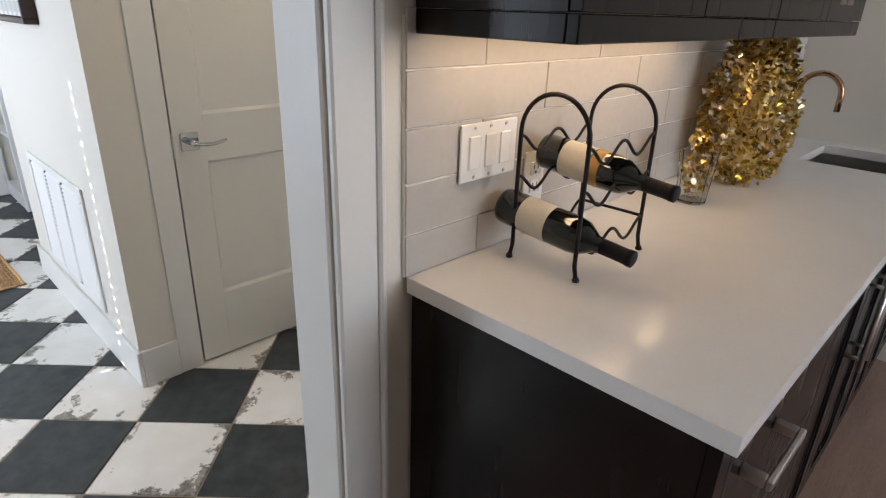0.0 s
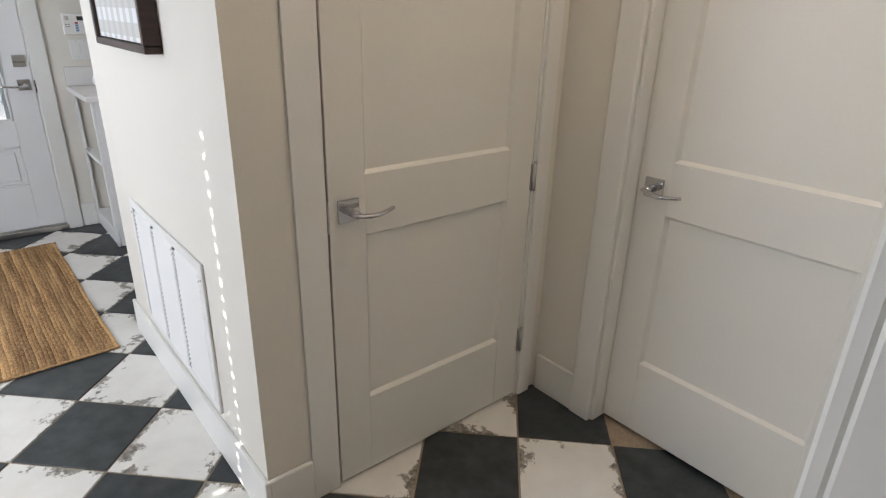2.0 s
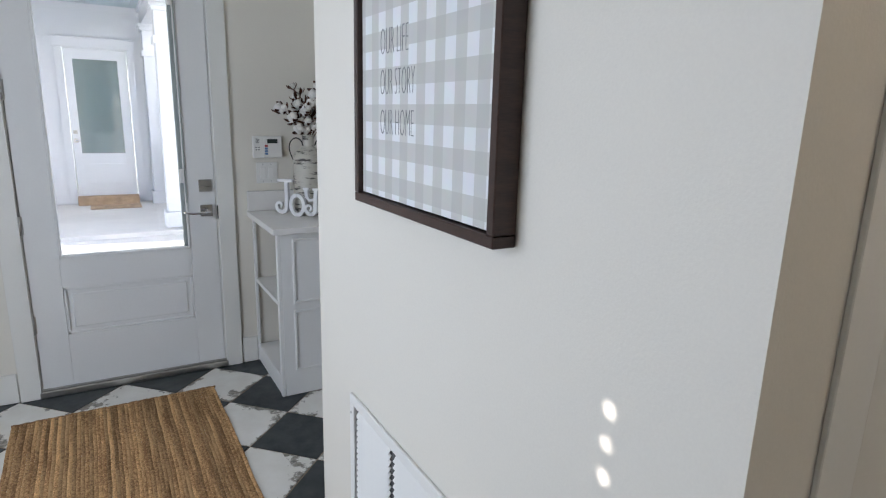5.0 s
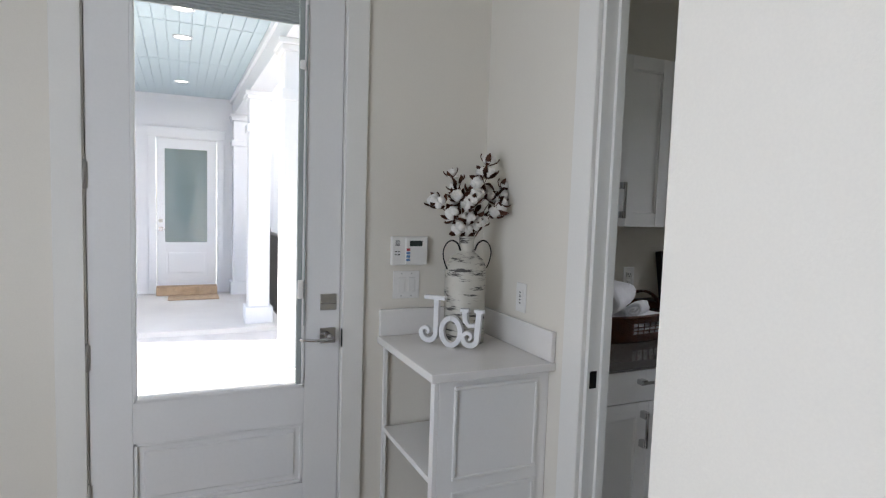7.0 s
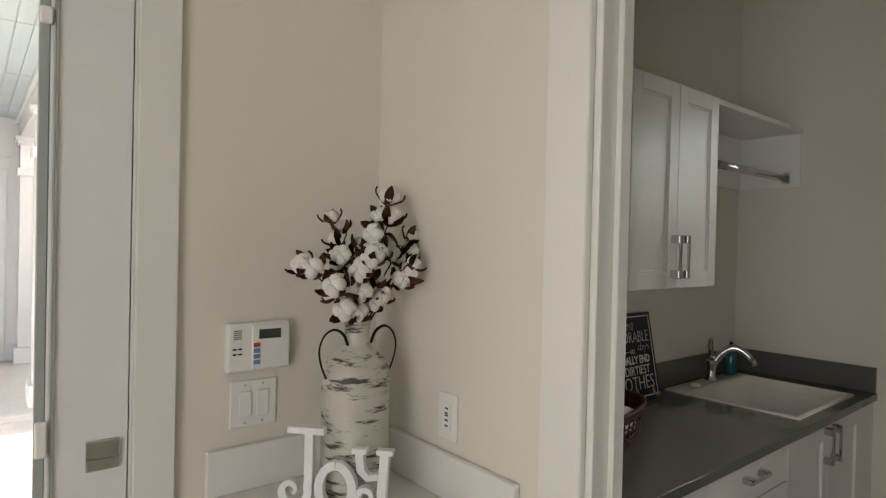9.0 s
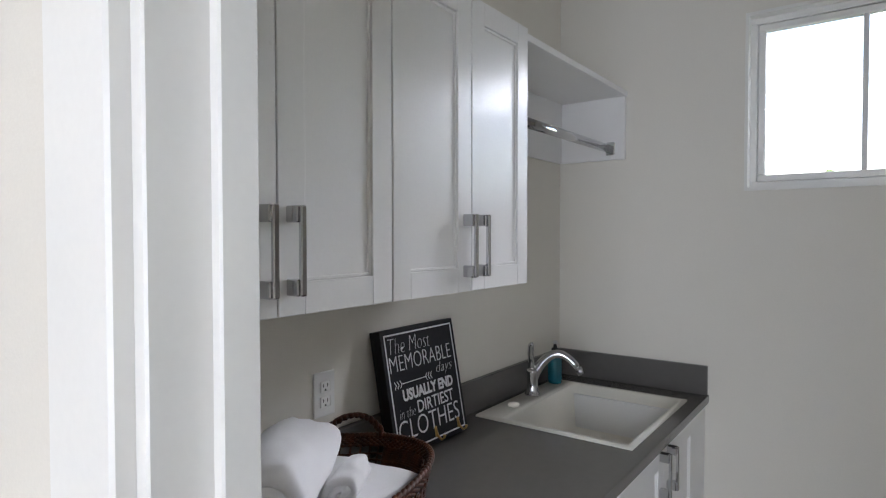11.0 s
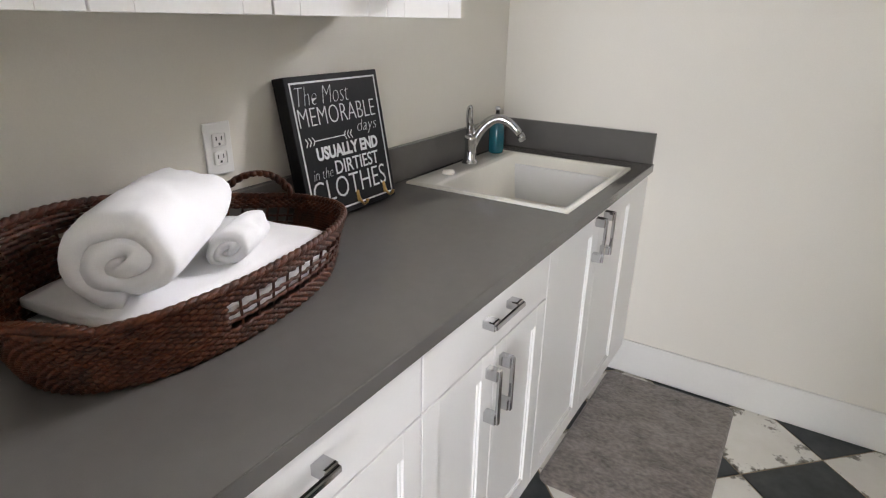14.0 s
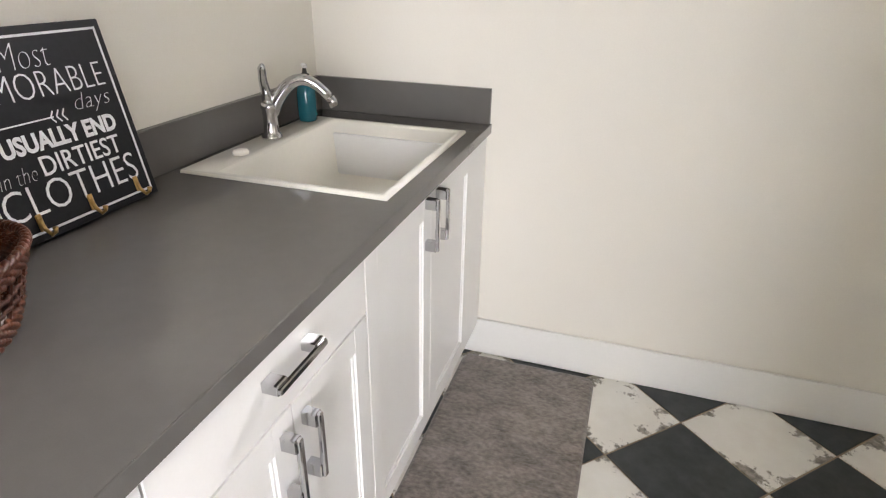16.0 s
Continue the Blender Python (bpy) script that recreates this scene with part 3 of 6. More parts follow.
def shaker(parent, name, x0, x1, z0, z1, y, rail=0.058, mat=M_CAB):
    """A shaker front: four members round a sunk panel."""
    bm = bmesh.new()
    t = 0.02
    g = 0.0015
    box(x0 + g, x0 + rail, y, y + t, z0 + g, z1 - g, bevel=0.0012, bm=bm)
    box(x1 - rail, x1 - g, y, y + t, z0 + g, z1 - g, bevel=0.0012, bm=bm)
    box(x0 + rail, x1 - rail, y + 0.0002, y + t, z0 + g, z0 + rail, bevel=0.0008, bm=bm)
    box(x0 + rail, x1 - rail, y + 0.0002, y + t, z1 - rail, z1 - g, bevel=0.0008, bm=bm)
    d = part(name, bm, mat, parent)
    pb = box(x0 + rail - 0.004, x1 - rail + 0.004, y + 0.009, y + t - 0.002, z0 + rail - 0.004, z1 - rail + 0.004)
    for r in ((x0 + rail, x1 - rail, z0 + rail, z0 + rail + 0.007), (x0 + rail, x1 - rail, z1 - rail - 0.007, z1 - rail), (x0 + rail, x0 + rail + 0.007, z0 + rail, z1 - rail), (x1 - rail - 0.007, x1 - rail, z0 + rail, z1 - rail)):
        box(r[0], r[1], y + 0.005, y + 0.010, r[2], r[3], bevel=0.0015, bm=pb)
    part("panel", pb, mat, d)
    return d


TOE, CTOP, SLAB = 0.125, 0.915, 0.032
UND = CTOP - SLAB


def base_cabinet(x0, x1, label, drawer=True, sink=False):
    c = thing("base_cabinet", ((x0 + x1) / 2, CF + 0.3, 0), label, "cabinet", "laundry base cabinets")
    top = UND - (0.30 if sink else 0.001)
    part("body", boxes((x0, x1, CF + 0.021, LBY - 0.003, TOE, top if not sink else 0.60), bevel=0.001), M_CAB, c)
    if sink:
        part("body_front", box(x0, x1, CF + 0.021, CF + 0.04, 0.601, UND - 0.001), M_CAB, c)
        for sx in (x0, x1 - 0.018):
            part("body_side", box(sx, sx + 0.018, CF + 0.041, LBY - 0.003, 0.601, UND - 0.001), M_CAB, c)
    part("toe_kick", box(x0, x1, CF + 0.065, CF + 0.085, 0.004, TOE - 0.0005), M_CAB, c)
    mid = (x0 + x1) / 2
    dz = UND - 0.012
    if drawer:
        d = part("drawer_front", box(x0 + 0.0015, x1 - 0.0015, CF, CF + 0.02, 0.748, dz, bevel=0.0015), M_CAB, c)
        bar_pull(d, mid, CF, 0.830, 0.110, False)
        dz = 0.745
    for a, b, hx in ((x0, mid, mid - (0.040 if sink else 0.034)), (mid, x1, mid + (0.040 if sink else 0.030))):
        d = shaker(c, "door", a, b, TOE + 0.005, dz, CF)
        bar_pull(d, hx, CF, 0.641 if drawer else 0.797, 0.114)
    return c


base_cabinet(LWX1 + 0.01, 1.965, "white shaker base cabinet with one drawer and two doors")
base_cabinet(1.966, 2.540, "white shaker base cabinet with one drawer and two doors")
base_cabinet(2.541, 3.335, "white shaker sink cabinet with two tall doors", drawer=False, sink=True)
fil = thing("filler_panel", (3.4, CF + 0.2, 0), "narrow white filler panel between cabinet and wall", "panel")
part("board", box(3.336, LFX - 0.003, CF + 0.001, CF + 0.02, TOE + 0.005, UND - 0.001, bevel=0.001), M_CAB, fil)
part("toe_kick", box(3.336, LFX - 0.018, CF + 0.065, CF + 0.085, 0.004, TOE), M_CAB, fil)

# worktop with the sink's cut-out, and its upstands
SX0, SX1, SY0, SY1 = 2.730, 3.360, 4.248, 4.797
top = ring_slab((LWX1 + 0.004, LFX - 0.002, CF - 0.011, LBY - 0.002), (SX0 + 0.015, SX1 - 0.015, SY0 + 0.015, SY1 - 0.03), UND, CTOP)
counter = thing("worktop", (2.4, 4.5, UND), "polished grey quartz laundry worktop with upstands", "countertop")
part("slab", top, M_STONE, counter)
part("edge", box(LWX1 + 0.004, LFX - 0.002, CF - 0.0135, CF - 0.011, UND, CTOP - 0.0005, bevel=0.0008), M_STONE, counter)
part("upstand", box(LWX1 + 0.004, LFX - 0.002, LBY - 0.022, LBY - 0.002, CTOP, CTOP + 0.115, bevel=0.002), M_STONE, counter)
part("side_upstand", box(LFX - 0.022, LFX - 0.002, CF - 0.009, LBY - 0.0225, CTOP, CTOP + 0.115, bevel=0.002), M_STONE, counter)

# drop-in sink
sink = thing("sink", ((SX0 + SX1) / 2, (SY0 + SY1) / 2, CTOP), "off-white drop-in laundry sink with a flat rim", "sink")
bm = bmesh.new()
outer = [(SX0, SY0), (SX1, SY0), (SX1, SY1), (SX0, SY1)]
IX0, IX1, IY0, IY1 = SX0 + 0.026, SX1 - 0.026, SY0 + 0.026, SY1 - 0.105
steps = [(outer, CTOP + 0.0005), ([(SX0 + 0.002, SY0 + 0.002), (SX1 - 0.002, SY0 + 0.002), (SX1 - 0.002, SY1 - 0.002), (SX0 + 0.002, SY1 - 0.002)], CTOP + 0.008),
         ([(IX0 - 0.008, IY0 - 0.008), (IX1 + 0.008, IY0 - 0.008), (IX1 + 0.008, IY1 + 0.008), (IX0 - 0.008, IY1 + 0.008)], CTOP + 0.009),
         ([(IX0, IY0), (IX1, IY0), (IX1, IY1), (IX0, IY1)], CTOP + 0.001),
         ([(IX0 + 0.012, IY0 + 0.012), (IX1 - 0.012, IY0 + 0.012), (IX1 - 0.012, IY1 - 0.012), (IX0 + 0.012, IY1 - 0.012)], CTOP - 0.165),
         ([(IX0 + 0.04, IY0 + 0.04), (IX1 - 0.04, IY0 + 0.04), (IX1 - 0.04, IY1 - 0.04), (IX0 + 0.04, IY1 - 0.04)], CTOP - 0.19)]
rings = [[bm.verts.new((x, y, z)) for x, y in ring] for ring, z in steps]
for a, b in zip(rings, rings[1:]):
    for k in range(4):
        bm.faces.new((a[k], a[(k + 1) % 4], b[(k + 1) % 4], b[k]))
bm.faces.new(rings[-1])
bmesh.ops.bevel(bm, geom=[e for e in bm.edges if len(e.link_faces) == 2 and e.calc_face_angle(0) > 0.5], offset=0.006, segments=3, affect="EDGES", profile=0.5)
part("basin", bm, M_SINK, sink, smooth=True)
part("drain", lathe([(0.04, 0), (0.04, 0.004), (0.03, 0.003), (0.028, -0.002)], ((IX0 + IX1) / 2, (IY0 + IY1) / 2, CTOP - 0.19), 24), M_CHROME, sink, "round chrome drain", smooth=True)
part("hole_cap", lathe([(0.022, 0.0), (0.022, 0.006), (0.018, 0.012), (0.006, 0.014)], (2.895, 4.738, CTOP + 0.009), 20), M_SINK, sink, smooth=True)

# wall cabinets and the open hanging shelf
UZ0, UZ1 = 1.412, 2.130


def wall_cabinet(x0, x1, mid, label):
    c = thing("wall_cabinet", ((x0 + x1) / 2, UF + 0.15, UZ0), label, "cabinet", "laundry wall cabinets")
    part("body", boxes((x0, x1, UF + 0.021, LBY - 0.002, UZ0 + 0.002, UZ1), bevel=0.001), M_CAB, c)
    for a, b, hx in ((x0, mid, mid - 0.029), (mid, x1, mid + 0.026)):
        d = shaker(c, "door", a, b, UZ0, UZ1, UF)
        bar_pull(d, hx, UF, 1.524, 0.122)
    return c


wall_cabinet(LWX1 + 0.005, 1.931, 1.646, "white shaker wall cabinet with two doors")
wall_cabinet(1.932, 2.508, 2.222, "white shaker wall cabinet with two doors")
shelf = thing("hanging_shelf", (3.0, 4.7, 1.85), "open white wall shelf with a chrome hanging rod", "shelf")
part("top_board", box(2.509, LFX - 0.002, 4.535, LBY - 0.002, 2.136, 2.158, bevel=0.0012), M_CAB, shelf)
part("end_board", box(LFX - 0.022, LFX - 0.002, 4.540, LBY - 0.002, 1.871, 2.1355, bevel=0.0012), M_CAB, shelf)
part("back_board", box(2.509, LFX - 0.0225, LBY - 0.018, LBY - 0.002, 1.871, 2.1355, bevel=0.0012), M_CAB, shelf)
part("rod", tube([(2.510, 4.60, 1.915), (LFX - 0.024, 4.60, 1.915)], 0.014, 12, flat=1.3), M_CHROME, shelf, "chrome hanging rod", smooth=True)
part("rod_socket", box(LFX - 0.030, LFX - 0.0225, 4.58, 4.62, 1.89, 1.945, bevel=0.004), M_CHROME, shelf)

# laundry window
structure("window_1_lining", boxes((LFX - 0.002, LFX + 0.05, WY0 + 0.0005, WY1 - 0.0005, WZ0 + 0.0005, WZ0 + 0.012), (LFX - 0.002, LFX + 0.05, WY0 + 0.0005, WY1 - 0.0005, WZ1 - 0.012, WZ1 - 0.0005), (LFX - 0.002, LFX + 0.05, WY0 + 0.0005, WY0 + 0.012, WZ0 + 0.012, WZ1 - 0.012), (LFX - 0.002, LFX + 0.05, WY1 - 0.012, WY1 - 0.0005, WZ0 + 0.012, WZ1 - 0.012)), M_TRIM, "white lining of the window recess", "window lining")
win = thing("window_1", (LFX + 0.08, (WY0 + WY1) / 2, WZ0), "small high white sliding window with two panes", "window", kind="structure")
fx = LFX + 0.05
part("window_frame", boxes((fx, fx + 0.06, WY0, WY1, WZ0, WZ0 + 0.035), (fx, fx + 0.06, WY0, WY1, WZ1 - 0.035, WZ1), (fx, fx + 0.06, WY0, WY0 + 0.035, WZ0 + 0.035, WZ1 - 0.035), (fx, fx + 0.06, WY1 - 0.035, WY1, WZ0 + 0.035, WZ1 - 0.035), bevel=0.003), M_TRIM, win)
part("sash", boxes((fx + 0.01, fx + 0.045, WY0 + 0.036, WY1 - 0.036, WZ0 + 0.036, WZ0 + 0.062), (fx + 0.01, fx + 0.045, WY0 + 0.036, WY1 - 0.036, WZ1 - 0.062, WZ1 - 0.036), (fx + 0.01, fx + 0.045, WY0 + 0.036, WY0 + 0.062, WZ0 + 0.062, WZ1 - 0.062), (fx + 0.01, fx + 0.045, WY1 - 0.062, WY1 - 0.036, WZ0 + 0.062, WZ1 - 0.062), bevel=0.003), M_TRIM, win)
part("mullion", box(fx + 0.012, fx + 0.04, 3.707, 3.725, WZ0 + 0.062, WZ1 - 0.062, bevel=0.002), M_TRIM, win)
for a, b in ((WY0 + 0.062, 3.707), (3.725, WY1 - 0.062)):
    g = part("pane", box(fx + 0.024, fx + 0.028, a, b, WZ0 + 0.062, WZ1 - 0.062), M_GLASS, win, "clear glass pane")
    g.visible_shadow = False

# ---- console in the alcove by the entry ----
CX, CY = 0.744, 4.270
con = thing("console_cabinet", (1.03, 4.56, 0), "white built-in console with open cubbies on one side", "cabinet")
CZ = 0.885
part("panel_front", box(0.789, LWX0 - 0.002, CY + 0.04, CY + 0.06, 0.10, CZ, bevel=0.001), M_CAB, con)
part("plinth", box(0.792, LWX0 - 0.002, CY + 0.042, CY + 0.06, 0.003, 0.0995), M_CAB, con)
for z0, z1 in ((0.14, 0.475), (0.515, 0.855)):
    bm = bmesh.new()
    a, b = 0.845, LWX0 - 0.05
    for r in ((a, b, z0, z0 + 0.014), (a, b, z1 - 0.014, z1), (a, a + 0.014, z0 + 0.014, z1 - 0.014), (b - 0.014, b, z0 + 0.014, z1 - 0.014)):
        box(r[0], r[1], CY + 0.032, CY + 0.0398, r[2], r[3], bevel=0.003, bm=bm)
    part("panel_moulding", bm, M_CAB, con)
part("stile", box(0.772, 0.7888, CY + 0.041, CY + 0.075, 0.003, CZ, bevel=0.0015), M_CAB, con)
part("stile", box(0.772, 0.7888, FY - 0.022, FY - 0.003, 0.003, CZ, bevel=0.0015), M_CAB, con)
part("shelf", box(0.774, LWX0 - 0.004, CY + 0.0615, FY - 0.0235, 0.500, 0.522, bevel=0.001), M_CAB, con)
part("bottom", box(0.774, LWX0 - 0.004, CY + 0.0615, FY - 0.0235, 0.08, 0.11, bevel=0.001), M_CAB, con)
part("kick_board", box(0.776, 0.789, CY + 0.076, FY - 0.0235, 0.003, 0.0795), M_CAB, con)
part("back_board", box(LWX0 - 0.022, LWX0 - 0.0045, CY + 0.0615, FY - 0.0235, 0.1105, CZ), M_CAB, con)
ctop = part("top", box(CX, LWX0 - 0.001, CY, FY - 0.002, CZ + 0.0005, CZ + 0.0305, bevel=0.003, segments=2), M_WHITESTONE, con, "white quartz top")
part("splash", box(CX + 0.006, LWX0 - 0.0015, FY - 0.022, FY - 0.002, CZ + 0.031, CZ + 0.145, bevel=0.003), M_WHITESTONE, ctop)
part("splash", box(LWX0 - 0.0215, LWX0 - 0.0015, CY + 0.004, FY - 0.0225, CZ + 0.031, CZ + 0.145, bevel=0.003), M_WHITESTONE, ctop)

# ---- pantry counter and wall cabinets ----
PX0, PF, PT = 0.757, -0.187, 0.862
pc = thing("pantry_cabinet", (1.2, 0.1, 0), "dark espresso pantry cabinet with a plain end panel", "cabinet", "pantry base cabinets")
part("end_panel", box(PX0, PX0 + 0.02, PF + 0.021, OY0 - 0.011, 0.0, PT - 0.0005, bevel=0.001), M_ESPRESSO, pc)
part("corner_stile", box(PX0 + 0.0005, PX0 + 0.045, PF, PF + 0.0205, 0.0, PT - 0.0005, bevel=0.001), M_ESPRESSO, pc)
part("body", box(PX0 + 0.0205, 1.40, PF + 0.021, OY0 - 0.011, 0.1, PT - 0.0005), M_ESPRESSO, pc)
part("toe_kick", box(PX0 + 0.0205, 1.40, PF + 0.09, PF + 0.11, 0.0, 0.0995), M_ESPRESSO, pc)


def round_pull(parent, x, y, z, length, vertical):
    bm = bmesh.new()
    h = length / 2
    for s in (-0.75, 0.75):
        p = (x, y, z + s * h) if vertical else (x + s * h, y, z)
        tube([p, (p[0], p[1] - 0.034, p[2])], 0.005, 8, bm=bm)
    a, b = ((x, y - 0.036, z - h), (x, y - 0.036, z + h)) if vertical else ((x - h, y - 0.036, z), (x + h, y - 0.036, z))
    tube([a, b], 0.0065, 12, bm=bm)
    return part("handle", bm, M_NICKEL, parent, "round brushed nickel bar pull", smooth=True)


def wide_pull(parent, x, y, z):
    """A square drawer pull: two stout feet and a flat bar."""
    bm = boxes((x - 0.085, x - 0.067, y - 0.036, y, z - 0.009, z + 0.009), (x + 0.067, x + 0.085, y - 0.036, y, z - 0.009, z + 0.009), (x - 0.085, x + 0.085, y - 0.046, y - 0.0365, z - 0.009, z + 0.009), bevel=0.002)
    return part("handle", bm, M_NICKEL, parent, "square brushed nickel bar pull")


for k in range(3):
    z0 = (0.11, 0.35, 0.595)[k]
    z1 = (0.345, 0.59, 0.842)[k]
    d = part("drawer_front", box(PX0 + 0.046, 1.398, PF, PF + 0.02, z0, z1, bevel=0.0015), M_ESPRESSO, pc)
    wide_pull(d, 0.955, PF, (z0 + z1) / 2 + 0.03)
for n, x in enumerate((1.401, 2.03, 2.46)):
    x1 = (2.0295, 2.4595, 2.998)[n]
    c = thing("pantry_cabinet", ((x + x1) / 2, 0.1, 0), "dark espresso pantry cabinet with two doors", "cabinet", "pantry base cabinets")
    part("body", box(x, x1, PF + 0.021, OY0 - 0.011, 0.1, PT - (0.22 if n == 2 else 0.0005)), M_ESPRESSO, c)
    part("toe_kick", box(x, x1, PF + 0.09, PF + 0.11, 0.0, 0.0995), M_ESPRESSO, c)
    mid = (x + x1) / 2
    for a, b, hx in ((x, mid, mid - 0.04), (mid, x1, mid + 0.04)):
        d = shaker(c, "door", a, b, 0.105, 0.842, PF, mat=M_ESPRESSO)
        round_pull(d, hx, PF, 0.70, 0.26, True)
ptop = thing("pantry_worktop", (1.8, 0.1, PT - 0.03), "glossy white quartz pantry worktop", "countertop")
PS = (2.51, 2.90, -0.09, 0.222)
part("slab", ring_slab((0.746, 2.999, PF - 0.018, OY0 - 0.009), PS, PT, PT + 0.032), M_WHITESTONE, ptop)
psink = thing("bar_sink", (2.6, 0.12, PT - 0.18), "undermounted stainless steel bar sink", "sink")
bm = boxes((PS[0] - 0.012, PS[0] - 0.002, PS[2] - 0.012, PS[3] + 0.012, PT - 0.18, PT - 0.001), (PS[1] + 0.002, PS[1] + 0.012, PS[2] - 0.012, PS[3] + 0.012, PT - 0.18, PT - 0.001), (PS[0] - 0.002, PS[1] + 0.002, PS[2] - 0.012, PS[2] - 0.002, PT - 0.18, PT - 0.001), (PS[0] - 0.002, PS[1] + 0.002, PS[3] + 0.002, PS[3] + 0.012, PT - 0.18, PT - 0.001), (PS[0] - 0.012, PS[1] + 0.012, PS[2] - 0.012, PS[3] + 0.012, PT - 0.188, PT - 0.18))
part("bowl", bm, M_NICKEL, psink)

UX0, UX1, UPF, UPZ = 0.759, 2.285, 0.098, 1.358
for n, (a, b) in enumerate(((UX0, 1.52), (1.521, UX1))):
    c = thing("pantry_wall_cabinet", ((a + b) / 2, 0.25, UPZ), "dark espresso pantry wall cabinet with a light rail", "cabinet", "pantry wall cabinets")
    part("body", box(a, b, UPF + 0.021, OY0 - 0.011, UPZ + 0.012, 2.35, bevel=0.001), M_ESPRESSO, c)
    mid = (a + b) / 2
    for p, q, hx in ((a, mid, mid - 0.035), (mid, b, mid + 0.035)):
        d = shaker(c, "door", p, q, UPZ + 0.012, 2.345, UPF, mat=M_ESPRESSO)
        round_pull(d, hx, UPF, UPZ + 0.13, 0.16, True)
    rail = bmesh.new()
    box(a, b, UPF + 0.002, UPF + 0.022, UPZ - 0.027, UPZ + 0.0115, bevel=0.002, bm=rail)
    if n == 0:
        box(a, a + 0.02, UPF + 0.022, OY0 - 0.011, UPZ - 0.027, UPZ + 0.0115, bevel=0.002, bm=rail)
    part("light_rail", rail, M_ESPRESSO, c)
strip = thing("under_cabinet_light", (1.25, 0.3, UPZ), "slim warm under-cabinet light bar", "light")
part("housing", box(0.77, 1.75, 0.28, 0.32, UPZ + 0.001, UPZ + 0.0115, bevel=0.002), M_PLASTIC, strip)

# ---- porch outside the entry door ----
PCZ = 3.12
structure("ground", boxes((-400, 400, -400, 400, -0.7, -0.4)), M_GROUND, "flat grassy ground reaching the horizon", "ground")
porch = structure("porch_floor", boxes((-2.6, 2.0, FY + 0.165, 10.27, -0.4, -0.25), (-2.6, 1.35, 10.27, 13.5, -0.4, -0.19)), M_CONCRETE, "pale concrete porch floor with one low step", "floor")
soff = bmesh.new()
for row in range(5):
    y0 = FY + 0.17 + row * 1.77 + 0.21
    for k in range(18):
        x0 = -1.15 + k * 0.113
        box(x0, x0 + 0.105, y0, min(y0 + 1.755, 13.29), PCZ, PCZ + 0.02, bevel=0.003, bm=soff)
box(-1.2, 0.95, FY + 0.165, 13.3, PCZ + 0.012, PCZ + 0.03, bm=soff)
structure("porch_ceiling", soff, M_PORCHSOFFIT, "pale blue beadboard porch ceiling", "ceiling")
structure("porch_roof", boxes((-1.45, 1.5, FY + 0.16, 16.5, 3.45, 3.6)), M_ROOF, "flat dark porch roof", "roof")
structure("porch_beam", boxes((0.80, 1.07, FY + 0.165, 13.29, 2.845, 3.45), (0.76, 0.7995, FY + 0.165, 13.29, 3.05, PCZ - 0.001), bevel=0.004), M_PORCHWHITE, "white boxed porch beam on columns", "beam")
structure("porch_beam", boxes((-1.40, -1.12, FY + 0.165, 13.29, 2.845, 3.45), (-1.1195, -1.08, FY + 0.165, 13.29, 3.05, PCZ - 0.001), bevel=0.004), M_PORCHWHITE, "white boxed porch beam on columns", "beam")
structure("wall_porch_end", boxes((-2.6, -0.38, 13.3, 13.45, -0.3, 3.45), (0.555, 3.2, 13.3, 13.45, -0.3, 3.45), (-0.38, 0.555, 13.3, 13.45, 2.41, 3.45), (-0.38, 0.555, 13.3, 13.45, -0.3, -0.04)), M_PORCHWHITE, "white painted wall at the porch's far end", "wall")
# Unseen wall, put here to keep the sun off the porch's far half.
structure("wall_porch_side", boxes((-2.0, -1.45, 10.3, 13.3, -0.3, 3.45)), M_PORCHWHITE, "unseen white wall added to shade the porch's far half", "wall")
structure("trim_porch_door", boxes((-0.50, -0.3805, 13.27, 13.2995, -0.189, 2.42), (0.5555, 0.675, 13.27, 13.2995, -0.189, 2.42), (-0.52, 0.695, 13.265, 13.2995, 2.4205, 2.57), (-0.54, 0.715, 13.25, 13.2995, 2.5705, 2.595), bevel=0.004), M_PORCHWHITE, "white painted casing of the far door", "casing")


def column(x, y, z0, cap_z=2.844, w=0.27):
    c = thing("porch_column", (x, y, z0), "square white porch column with base and capital", "column", "porch columns")
    h = w / 2
    part("base", box(x - h - 0.04, x + h + 0.04, y - h - 0.04, y + h + 0.04, z0, z0 + 0.22, bevel=0.008), M_PORCHWHITE, c)
    part("shaft", box(x - h, x + h, y - h, y + h, z0 + 0.2205, cap_z - 0.10, bevel=0.006), M_PORCHWHITE, c)
    part("neck_band", box(x - h - 0.03, x + h + 0.03, y - h - 0.03, y + h + 0.03, cap_z - 0.52, cap_z - 0.42, bevel=0.006), M_PORCHWHITE, c)
    part("capital", boxes((x - h - 0.03, x + h + 0.03, y - h - 0.03, y + h + 0.03, cap_z - 0.10, cap_z - 0.05), (x - h - 0.055, x + h + 0.055, y - h - 0.055, y + h + 0.055, cap_z - 0.05, cap_z - 0.0005), bevel=0.006), M_PORCHWHITE, c)
    return c


column(0.935, 7.88, -0.25)
column(0.935, 10.66, -0.19)
column(0.935, 13.13, -0.19)
column(-1.26, 7.88, -0.25)
column(-1.26, 13.13, -0.19)

